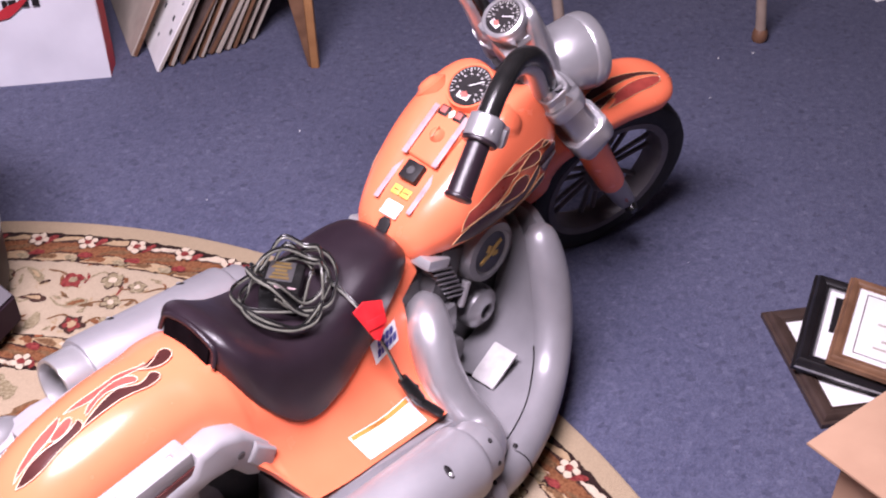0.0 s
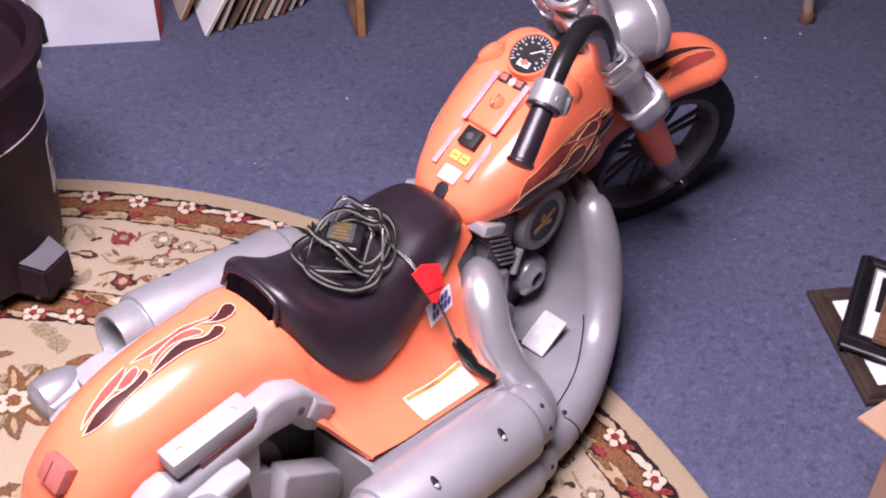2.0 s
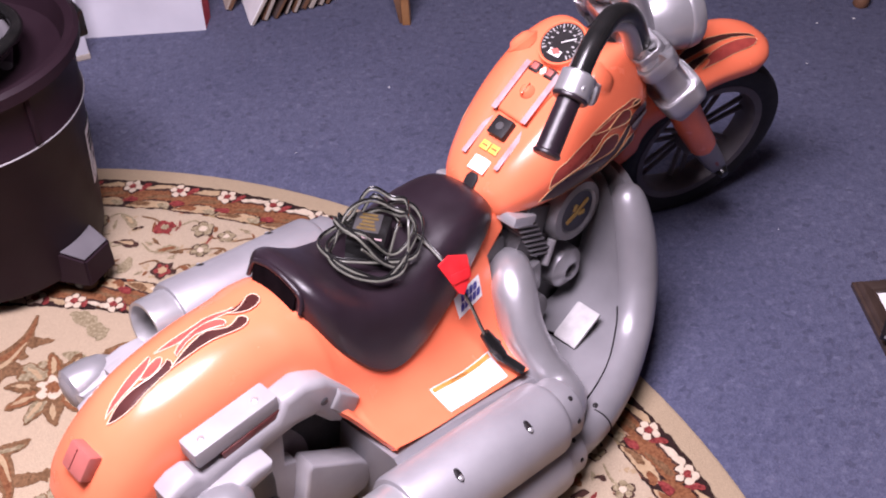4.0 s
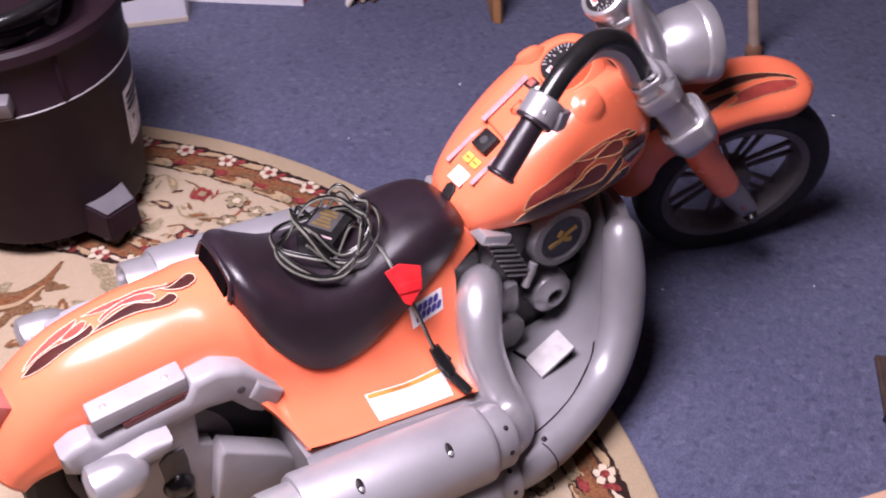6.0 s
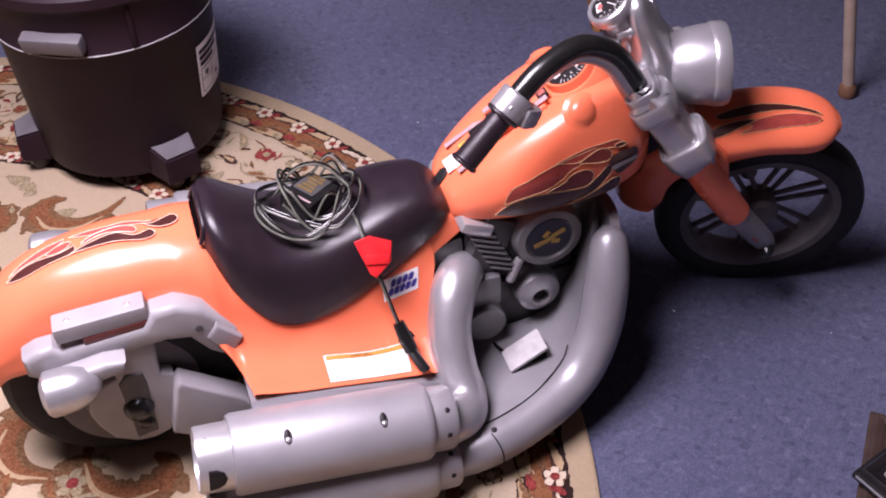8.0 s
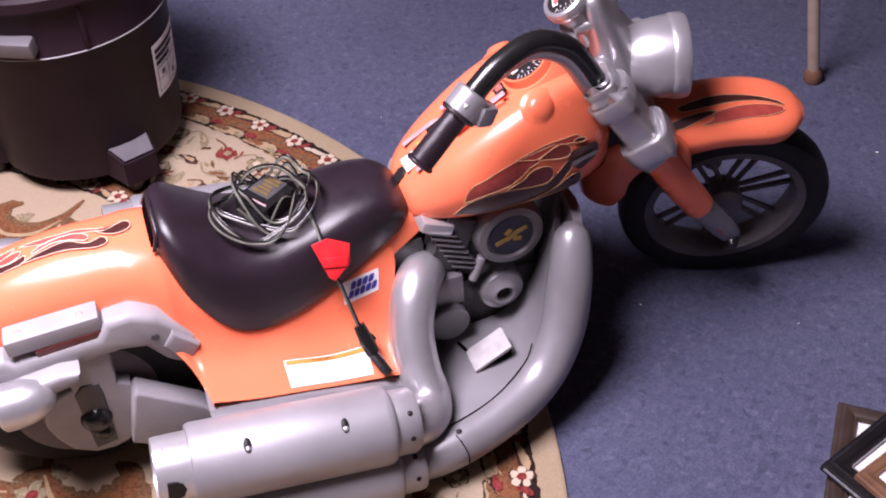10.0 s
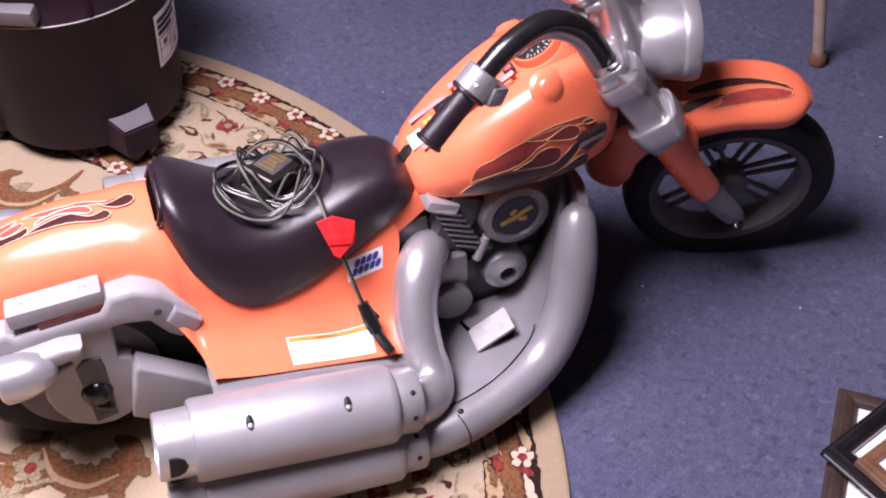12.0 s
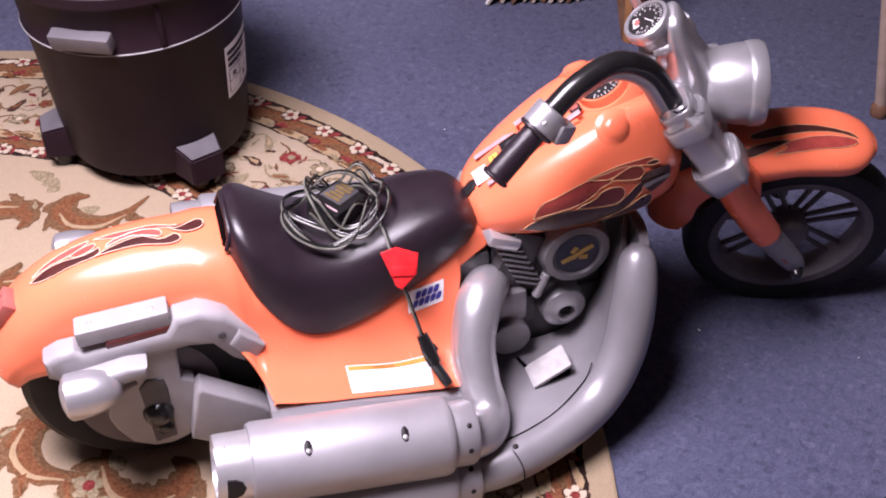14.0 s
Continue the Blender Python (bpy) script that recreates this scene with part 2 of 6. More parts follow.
def rbox(size, at=(0, 0, 0), turn=(0, 0, 0), bevel=0.003, segments=2):
    bm = bmesh.new()
    bmesh.ops.create_cube(bm, size=1)
    bmesh.ops.scale(bm, vec=size, verts=bm.verts)
    if bevel:
        bmesh.ops.bevel(bm, geom=bm.edges[:], offset=bevel, segments=segments, affect="EDGES", profile=0.6)
    return shifted(bm, pose(*at, *turn))


def slab(outline, depth, m=None, bevel=0.003, steps=0):
    """A plate: an outline in x and z, smoothed when steps are given, thick along y about y = 0."""
    if steps:
        ring = [*outline, outline[0]]
        outline = [tuple(p) for p in smooth_path(ring, steps)[:-1]]
    bm = bmesh.new()
    vs = [bm.verts.new((x, -depth / 2, z)) for x, z in outline]
    f = bm.faces.new(vs)
    got = bmesh.ops.extrude_face_region(bm, geom=[f])
    bmesh.ops.translate(bm, vec=(0, depth, 0), verts=[v for v in got["geom"] if isinstance(v, bmesh.types.BMVert)])
    if bevel:
        rims = [e for e in bm.edges if abs(e.verts[0].co.y - e.verts[1].co.y) < 1e-6]
        bmesh.ops.bevel(bm, geom=rims, offset=bevel, segments=3, affect="EDGES", profile=0.5)
    return shifted(bm, m) if m else bm


class Sheet:
    """A smooth surface over a net of control points; call it with (u, v) from 0 to 1."""

    def __init__(self, net):
        self.net = np.array(net, float)

    def line(self, rows, t):
        n = len(rows)
        s = min(max(t, 0.0), 1.0) * (n - 1)
        i = min(int(s), n - 2)
        f = s - i
        b, c = rows[i], rows[i + 1]
        a = rows[i - 1] if i else 2 * b - c
        d = rows[i + 2] if i + 2 < n else 2 * c - b
        return 0.5 * (2 * b + (c - a) * f + (2 * a - 5 * b + 4 * c - d) * f * f + (3 * b - a - 3 * c + d) * f**3)

    def __call__(self, u, v):
        return self.line(self.line(self.net, u), v)

    def lifted(self, u, v, h):
        p = self(u, v)
        du = self(min(u + 0.01, 1), v) - self(max(u - 0.01, 0), v)
        dv = self(u, min(v + 0.01, 1)) - self(u, max(v - 0.01, 0))
        n = np.cross(du, dv)
        n /= max(np.linalg.norm(n), 1e-9)
        return p + h * n

    def rows(self, nu, nv):
        return [[self(i / nu, j / nv) for j in range(nv + 1)] for i in range(nu + 1)]


def solid_sheet(sheet, nu, nv, inner):
    """The sheet with a second skin: inner(p) gives the back point of a front point."""
    rows = sheet.rows(nu, nv)
    full = [[*r, *[inner(p) for p in reversed(r)]] for r in rows]
    return grid_mesh(full, True, True)


def loft(stations, power=3.0, n=28):
    """A body through boxy rings: stations are (centre, half width across y, half depth), rings square to the line in x and z."""
    rows = []
    full = smooth_path([(*c, a, d) for c, a, d in stations], 5)
    for i, q in enumerate(full):
        p, r = full[max(i - 1, 0)], full[min(i + 1, len(full) - 1)]
        way = Vector((r[:3] - p[:3]).tolist()).normalized()
        across = Vector((0, 1, 0))
        across = (across - across.dot(way) * way).normalized()
        deep = way.cross(across)
        ring = []
        for k in range(n):
            t = 2 * math.pi * k / n
            c, s = math.cos(t), math.sin(t)
            ring.append(Vector(q[:3].tolist()) + float(q[3]) * math.copysign(abs(c) ** (2 / power), c) * across + float(q[4]) * math.copysign(abs(s) ** (2 / power), s) * deep)
        rows.append(ring)
    return grid_mesh(rows, True, True)


def print_shape(sheet, outline, lift, steps=6):
    """Printed area on a sheet inside a smooth closed outline of (u, v) places, and its rim line."""
    ring = [tuple(p) for p in smooth_path([*outline, outline[0]], steps)[:-1]]
    bm = bmesh.new()
    bm.faces.new([bm.verts.new((u, v, 0)) for u, v in ring])
    bmesh.ops.triangulate(bm, faces=bm.faces[:], ngon_method="EAR_CLIP")
    for _ in range(3):
        longs = [e for e in bm.edges if e.calc_length() > 0.025]
        if longs:
            bmesh.ops.subdivide_edges(bm, edges=longs, cuts=1)
            bmesh.ops.triangulate(bm, faces=bm.faces[:])
    for v in bm.verts:
        v.co = Vector(sheet.lifted(v.co.x, v.co.y, lift).tolist())
    line = [Vector(sheet.lifted(u, v, lift + 0.0002).tolist()) for u, v in ring]
    return bm, line


def rim_line(line, r=0.00045):
    """A thin raised line along a closed ring of places."""
    return tube([*line, line[0]], r, 5, 1, caps=False)


def plane_mesh(x0, x1, y0, y1, z=0.0, thick=0.05):
    return rbox((x1 - x0, y1 - y0, thick), ((x0 + x1) / 2, (y0 + y1) / 2, z - thick / 2), bevel=0)


ROOM = (-3.2, 3.0, -2.4, 4.2, 2.5)
floor = tagged(part("floor", plane_mesh(ROOM[0] - 0.1, ROOM[1] + 0.1, ROOM[2] - 0.1, ROOM[3] + 0.1), CARPET), "blue flecked loop-pile carpet floor", "floor", kind="structure")
# ceiling and walls stay out of view, added to bounce the lamp's light
ceiling = tagged(part("ceiling", plane_mesh(ROOM[0] - 0.1, ROOM[1] + 0.1, ROOM[2] - 0.1, ROOM[3] + 0.1, ROOM[4] + 0.05), WALL_PAINT), "unseen tan ceiling added to bounce light", "ceiling", kind="structure")
for wall_name, size, at in (
    ("wall_west", (0.1, 6.8, 2.5), (ROOM[0] - 0.05, 0.9, 1.25)),
    ("wall_east", (0.1, 6.8, 2.5), (ROOM[1] + 0.05, 0.9, 1.25)),
    ("wall_south", (6.2, 0.1, 2.5), (-0.1, ROOM[2] - 0.05, 1.25)),
    ("wall_north", (6.2, 0.1, 2.5), (-0.1, ROOM[3] + 0.05, 1.25)),
):
    tagged(part(wall_name, rbox(size, at, bevel=0), WALL_PAINT), "unseen tan wall added to bounce light", "wall", kind="structure")

# Round rug, seven feet across.
RUG_X, RUG_Y, RUG_R, RUG_H = -0.6504, 0.5271, 1.0758, 0.009


def rug_material():
    m, n, l, b = material("oriental_rug_pile")
    tc = n.new("ShaderNodeTexCoord")
    sep = n.new("ShaderNodeSeparateXYZ")
    l.new(tc.outputs["Object"], sep.inputs[0])

    def math_node(op, a, c=None):
        q = n.new("ShaderNodeMath")
        q.operation = op
        for i, v in enumerate((a, c)):
            if v is None:
                continue
            if isinstance(v, (int, float)):
                q.inputs[i].default_value = v
            else:
                l.new(v, q.inputs[i])
        return q.outputs[0]

    def mixed(fac, a, c):
        q = n.new("ShaderNodeMix")
        q.data_type = "RGBA"
        l.new(fac, q.inputs[0])
        for i, v in ((6, a), (7, c)):
            if isinstance(v, tuple):
                q.inputs[i].default_value = (*v, 1)
            else:
                l.new(v, q.inputs[i])
        return q.outputs[2]

    radius = math_node("SQRT", math_node("ADD", math_node("MULTIPLY", sep.outputs[0], sep.outputs[0]), math_node("MULTIPLY", sep.outputs[1], sep.outputs[1])))
    wob = noise_node(n, l, 60, 2)
    rr = math_node("ADD", radius, math_node("MULTIPLY", math_node("SUBTRACT", wob.outputs["Fac"], 0.5), 0.012))

    def beyond(x):
        return math_node("GREATER_THAN", rr, x)

    cream = (0.46, 0.365, 0.255)
    buff = (0.41, 0.315, 0.205)
    # small leaves and flowers over the band
    warp = noise_node(n, l, 28, 3)
    vec = n.new("ShaderNodeMix")
    vec.data_type = "VECTOR"
    vec.inputs[0].default_value = 0.03
    l.new(tc.outputs["Object"], vec.inputs[4])
    l.new(warp.outputs["Color"], vec.inputs[5])

    def blooms(scale, size, stops):
        v = n.new("ShaderNodeTexVoronoi")
        v.inputs["Scale"].default_value = scale
        v.inputs["Randomness"].default_value = 0.75
        l.new(vec.outputs[1], v.inputs["Vector"])
        pick = ramp_node(n, stops, "CONSTANT")
        l.new(v.outputs["Color"], pick.inputs[0])
        return math_node("LESS_THAN", v.outputs["Distance"], size), math_node("LESS_THAN", v.outputs["Distance"], size * 0.38), pick.outputs[0]

    leaf = noise_node(n, l, 55, 3)
    band = mixed(math_node("GREATER_THAN", leaf.outputs["Fac"], 0.64), cream, (0.4, 0.29, 0.17))
    # dark guard stripes with their own small print
    g1, g1c, gc = blooms(30, 0.5, [(0, (0.27, 0.09, 0.04)), (0.4, (0.36, 0.26, 0.14)), (0.6, (0.2, 0.1, 0.04)), (0.8, (0.3, 0.04, 0.035))])
    guard = mixed(g1, (0.03, 0.016, 0.014), gc)
    guard = mixed(g1c, guard, (0.55, 0.42, 0.3))
    field = (0.44, 0.34, 0.232)
    out = mixed(beyond(0.745), field, (0.03, 0.016, 0.014))
    out = mixed(beyond(0.757), out, guard)
    out = mixed(beyond(0.815), out, band)
    out = mixed(beyond(0.975), out, guard)
    out = mixed(beyond(1.012), out, (0.03, 0.016, 0.014))
    out = mixed(beyond(1.042), out, buff)
    pile = noise_node(n, l, 700, 2)
    tone = ramp_node(n, [(0.25, (0.78, 0.78, 0.78)), (0.75, (1.12, 1.12, 1.12))])
    l.new(pile.outputs["Fac"], tone.inputs[0])
    mul = n.new("ShaderNodeMix")
    mul.data_type, mul.blend_type = "RGBA", "MULTIPLY"
    mul.inputs[0].default_value = 1.0
    l.new(out, mul.inputs[6])
    l.new(tone.outputs[0], mul.inputs[7])
    l.new(mul.outputs[2], b.inputs["Base Color"])
    b.inputs["Roughness"].default_value = 0.95
    b.inputs["Specular IOR Level"].default_value = 0.1
    bump_node(n, l, pile.outputs["Fac"], b, 0.5, 0.002)
    return m


RUG = rug_material()
rug = part("round_rug", lathe([(0, RUG_H), (RUG_R - 0.006, RUG_H), (RUG_R, RUG_H - 0.004), (RUG_R, 0.0005), (0, 0.0005)], 160), RUG)
rug.location = (RUG_X, RUG_Y, 0)
tagged(rug, "round cream oriental rug with a dark floral border", "rug")


# woven flowers, leaves and scrolls, each colour one sheet of flat pile
WOVEN = {
    "dark": surface("rug_dark_yarn", (0.028, 0.014, 0.012), (0.08, 0.04, 0.03), 240, (0.9, 1.0), bump=0.4, fine=700, spec=0.1),
    "red": surface("rug_red_yarn", (0.1, 0.014, 0.014), (0.26, 0.05, 0.045), 240, (0.9, 1.0), bump=0.4, fine=700, spec=0.1),
    "rust": surface("rug_rust_yarn", (0.12, 0.044, 0.02), (0.23, 0.1, 0.046), 240, (0.9, 1.0), bump=0.4, fine=700, spec=0.1),
    "brown": surface("rug_brown_yarn", (0.09, 0.046, 0.022), (0.21, 0.115, 0.058), 240, (0.9, 1.0), bump=0.4, fine=700, spec=0.1),
    "olive": surface("rug_olive_yarn", (0.16, 0.12, 0.065), (0.34, 0.28, 0.18), 240, (0.9, 1.0), bump=0.4, fine=700, spec=0.1),
    "tan": surface("rug_tan_yarn", (0.32, 0.22, 0.125), (0.4, 0.29, 0.17), 240, (0.9, 1.0), bump=0.4, fine=700, spec=0.1),
    "ivory": surface("rug_ivory_yarn", (0.46, 0.37, 0.27), (0.54, 0.45, 0.34), 240, (0.9, 1.0), bump=0.4, fine=700, spec=0.1),
}
YARN = {key: ([], []) for key in WOVEN}
weave = random.Random(21)


def woven(key, outline, layer):
    """Adds a flat polygon of one yarn colour with a knotted edge, as a fan about its middle."""
    knots = []
    for (x0, y0), (x1, y1) in zip(outline, [*outline[1:], outline[0]]):
        steps = max(1, min(4, int(math.hypot(x1 - x0, y1 - y0) / 0.003)))
        for k in range(steps):
            f = k / steps
            knots.append((x0 + (x1 - x0) * f + weave.uniform(-0.0012, 0.0012), y0 + (y1 - y0) * f + weave.uniform(-0.0012, 0.0012)))
    outline = knots
    verts, faces = YARN[key]
    z = RUG_H + 0.0005 + 0.0004 * layer + weave.uniform(0, 0.00035)
    start = len(verts)
    cx, cy = (sum(p[i] for p in outline) / len(outline) for i in (0, 1))
    verts.append((cx, cy, z))
    verts.extend((x, y, z) for x, y in outline)
    n = len(outline)
    faces.extend((start, start + 1 + k, start + 1 + (k + 1) % n) for k in range(n))


def rosette(x, y, r, petals, keys, layer=1):
    """A flower: rings of petals, one inside the other."""
    turn = weave.uniform(0, 6.3)
    for j, (key, f) in enumerate(zip(keys, (1.0, 0.72, 0.34))):
        pts = []
        for k in range(petals * 4):
            a = turn + 2 * math.pi * k / (petals * 4)
            bulge = 0.72 + 0.28 * abs(math.cos(petals * (a - turn) / 2)) if j < 2 else 1
            q = r * f * bulge * weave.uniform(0.82, 1.16)
            pts.append((x + q * math.cos(a), y + q * math.sin(a)))
        woven(key, pts, layer + j)


def leaf_shape(x, y, a, long, wide, key, layer=1, ragged=0.12):
    pts = []
    for k in range(14):
        t = 2 * math.pi * k / 14
        px = 0.5 * long * math.cos(t)
        py = 0.5 * wide * math.sin(t) * (1 - 0.35 * math.cos(t)) * weave.uniform(1 - ragged, 1 + ragged)
        py += 0.18 * wide * math.cos(t) ** 2
        pts.append((x + px * math.cos(a) - py * math.sin(a), y + px * math.sin(a) + py * math.cos(a)))
    woven(key, pts, layer)


def band_of(verts_key, path, widths, layer):
    """A curling stroke along points, as short quads."""
    verts, faces = YARN[verts_key]
    z = RUG_H + 0.0005 + 0.0004 * layer + weave.uniform(0, 0.00035)
    full = smooth_path([(*p, w) for p, w in zip(path, widths)], 6)
    start = len(verts)
    for i, q in enumerate(full):
        a, b = full[max(i - 1, 0)], full[min(i + 1, len(full) - 1)]
        d = (b - a)[:2]
        d = d / max(np.hypot(*d), 1e-9)
        w = q[2] * weave.uniform(0.75, 1.25)
        verts.append((q[0] - d[1] * w, q[1] + d[0] * w, z))
        verts.append((q[0] + d[1] * q[2], q[1] - d[0] * q[2], z))
    for i in range(len(full) - 1):
        k = start + 2 * i
        faces.append((k, k + 1, k + 3, k + 2))


def polar(r, deg):
    return r * math.cos(radians(deg)), r * math.sin(radians(deg))


def blossom(x, y, r, petal, heart, edge="dark", layer=1, count=5):
    """Separate round petals about a heart, on a darker shadow of the same shape."""
    turn = weave.uniform(0, 6.3)
    for grow, key, up in ((1.25, edge, 0), (1.0, petal, 1)):
        for k in range(count):
            a = turn + 2 * math.pi * k / count
            px, py = x + 0.62 * r * math.cos(a), y + 0.62 * r * math.sin(a)
            q = 0.36 * r * grow
            woven(key, [(px + q * weave.uniform(0.8, 1.2) * math.cos(t * 0.785), py + q * weave.uniform(0.8, 1.2) * math.sin(t * 0.785)) for t in range(8)], layer + up)
    woven(heart, [(x + 0.36 * r * math.cos(t * 0.785), y + 0.36 * r * math.sin(t * 0.785)) for t in range(8)], layer + 2)


for row, r in enumerate((0.845, 0.893, 0.94)):
    # main border: flowers, leaves and stems on the pale ground
    for deg in np.arange(0, 360, 3.5):
        a = deg + weave.uniform(-0.5, 0.5) + 1.2 * row
        x, y = polar(r + weave.uniform(-0.006, 0.006), a)
        pick = weave.random()
        if pick < 0.3:
            blossom(x, y, weave.uniform(0.014, 0.019), "olive", "ivory", "dark")
        elif pick < 0.46:
            rosette(x, y, weave.uniform(0.018, 0.025), 5, ("dark", "red", "tan"))
        elif pick < 0.58:
            rosette(x, y, weave.uniform(0.014, 0.019), 4, ("red", "red", "olive"))
        elif pick < 0.66:
            blossom(x, y, weave.uniform(0.012, 0.016), "rust", "red", "brown")
        else:
            turn = weave.uniform(0, 6.3)
            leaf_shape(x, y, turn, weave.uniform(0.036, 0.05), weave.uniform(0.012, 0.018), weave.choice(("brown", "olive", "dark")), 1, 0.25)
            leaf_shape(x, y, turn, weave.uniform(0.022, 0.03), weave.uniform(0.005, 0.008), weave.choice(("olive", "rust", "tan")), 2, 0.25)
        for _ in range(2):
            x2, y2 = polar(r + weave.uniform(-0.022, 0.022), a + weave.uniform(1.0, 2.6))
            leaf_shape(x2, y2, weave.uniform(0, 6.3), weave.uniform(0.012, 0.026), weave.uniform(0.004, 0.009), weave.choice(("brown", "rust", "red", "olive", "dark")), 0, 0.35)
        band_of(weave.choice(("olive", "brown")), [(x, y), polar(r + weave.uniform(-0.02, 0.02), a + 1.3), polar(r + weave.uniform(-0.015, 0.015), a + 2.8)], [0.0016, 0.002, 0.0016], 0)
for deg in np.arange(0, 360, 4.5):
    # guard stripes: feathered leaves on rust wedges, and pale blossoms between them
    for r, side in ((1.012, 1), (0.772, -1)):
        lean = radians(deg + 90 + 14 * side)
        leaf_shape(*polar(r - 0.002 * side, deg), lean, 0.098, 0.036, "rust", 0, 0.06)
        leaf_shape(*polar(r - 0.006 * side, deg - 0.6), lean, 0.05, 0.009, "brown", 1, 0.3)
        leaf_shape(*polar(r + 0.0145 * side, deg - 0.5), lean - 0.07 * side, 0.058, 0.013, "dark", 1, 0.2)
        leaf_shape(*polar(r + 0.0165 * side, deg - 0.4), lean - 0.07 * side, 0.05, 0.01, weave.choice(("ivory", "tan")), 2, 0.45)
        x, y = polar(r + weave.uniform(0.011, 0.015) * side, deg + 2.2)
        blossom(x, y, 0.0165, "ivory", "red", "dark", 3)
        leaf_shape(*polar(r + 0.013 * side, deg + 1.1), radians(deg + 90 + 60 * side), 0.026, 0.01, "red", 3, 0.2)
        leaf_shape(*polar(r - 0.019 * side, deg + 1.9), lean, 0.026, 0.012, "red", 3, 0.3)
    for r, side in ((0.985, 1), (0.802, -1)):
        # chain of leaves along the inside of each guard stripe
        leaf_shape(*polar(r, deg), radians(deg + 90 + 8 * side), 0.08, 0.022, "dark", 1, 0.15)
        leaf_shape(*polar(r, deg), radians(deg + 90 + 8 * side), 0.072, 0.017, "tan", 2, 0.2)
        leaf_shape(*polar(r, deg + 0.8), radians(deg + 90 + 12 * side), 0.036, 0.011, weave.choice(("brown", "rust")), 3, 0.3)
        leaf_shape(*polar(r, deg - 1.5), radians(deg + 80), 0.022, 0.012, weave.choice(("olive", "ivory", "rust")), 3, 0.3)


def scroll(cx, cy, size, turn, flip=1):
    """A large curling acanthus leaf with a paler edge."""
    def place(u, v):
        u, v = u * size, v * size * flip
        return cx + u * math.cos(turn) - v * math.sin(turn), cy + u * math.sin(turn) + v * math.cos(turn)
    spine = [(-0.62, -0.42), (-0.52, -0.06), (-0.3, 0.24), (0.04, 0.32), (0.3, 0.16), (0.3, -0.1), (0.12, -0.2)]
    line = [place(*p) for p in spine]
    band_of("brown", line, [size * w for w in (0.02, 0.07, 0.15, 0.2, 0.19, 0.12, 0.03)], 0)
    band_of("rust", [place(u, v + 0.02) for u, v in spine], [size * w for w in (0.008, 0.035, 0.09, 0.13, 0.12, 0.07, 0.01)], 1)
    band_of("tan", [place(u * 1.02, v * 1.02 + 0.07) for u, v in spine[1:5]], [size * w for w in (0.01, 0.03, 0.03, 0.012)], 2)
    for u, v, a, long in ((-0.66, 0.02, 2.9, 0.36), (-0.4, 0.4, 2.6, 0.42), (-0.02, 0.54, 2.2, 0.4), (0.34, 0.42, 1.6, 0.34), (0.5, 0.14, 1.0, 0.26)):
        x, y = place(u, v)
        leaf_shape(x, y, turn + flip * a, size * long, size * 0.17, "brown", 1, 0.35)
        if weave.random() < 0.5:
            leaf_shape(x, y, turn + flip * (a + 0.15), size * long * 0.7, size * 0.06, weave.choice(("olive", "rust")), 2, 0.4)
    for u, v, a in ((0.75, -0.3, -0.5), (0.98, -0.42, -0.2)):
        x, y = place(u, v)
        leaf_shape(x, y, turn + flip * a, size * 0.4, size * 0.2, "olive", 0, 0.4)


def palmette(x, y, r):
    """A large flower of ragged petals about a red heart."""
    for k in range(10):
        a = 0.628 * k
        for f, long, wide, key, layer in ((0.62, 0.8, 0.34, "brown", 2), (0.6, 0.72, 0.26, ("rust", "olive", "brown")[k % 3], 3), (0.62, 0.5, 0.1, "tan", 4)):
            leaf_shape(x + f * r * math.cos(a), y + f * r * math.sin(a), a, long * r, wide * r, key, layer, 0.25)
    rosette(x, y, r * 0.46, 6, ("brown", "ivory", "rust"), 5)


SCROLLS = [(0.24, 0.285, 0.13, 2.6, 1), (0.385, 0.318, 0.13, 0.4, -1), (-0.075, 0.655, 0.125, 3.4, 1), (-0.16, 0.55, 0.12, 1.2, 1)]
for x, y, size, turn, flip in SCROLLS:
    scroll(x, y, size, turn, flip)
for ring_r, count, size, shift in ((0.645, 15, 0.125, 4), (0.45, 10, 0.13, 20), (0.26, 6, 0.13, 10)):
    for k in range(count):
        a = 360 / count * k + shift
        x, y = polar(ring_r + (0.02 if k % 2 else -0.02), a)
        if all(math.hypot(x - q[0], y - q[1]) > 0.12 for q in SCROLLS):
            scroll(x, y, size, radians(a + 90), 1 if k % 2 else -1)
        x, y = polar(ring_r - 0.03, a + 180 / count)
        blossom(x, y, 0.024, "olive", "red", "brown", 1)
        for _ in range(4):
            leaf_shape(x + weave.uniform(-0.05, 0.05), y + weave.uniform(-0.05, 0.05), weave.uniform(0, 6.3), 0.045, 0.018, weave.choice(("olive", "brown", "tan")), 0, 0.3)
palmette(0.056, 0.59, 0.068)
for key, (verts, faces) in YARN.items():
    me = bpy.data.meshes.new("woven_pattern")
    me.from_pydata(verts, [], faces)
    me.materials.append(WOVEN[key])
    ob = new("woven_pattern", me)
    ob.parent = rug
    tagged(ob, key + " woven flowers and leaves of the rug", kind="stuff")


# ---- ride-on motorcycle ----
# Built with x ahead from the rear axle, y to its left, z up.
BIKE = thing("ride_on_motorcycle", pose(-0.3037, 0.9173, 0, 0, 0, 49), "orange and grey plastic ride-on toy motorcycle, front wheel turned", "toy motorcycle")
AX = Vector((0.64, 0, 0.42))
RAKE = Vector((-math.sin(radians(32)), 0, math.cos(radians(32))))
STEER = Matrix.Translation(AX) @ Matrix.Rotation(radians(-20), 4, RAKE) @ Matrix.Translation(-AX)
MIRROR = Matrix.Diagonal((1, -1, 1, 1))


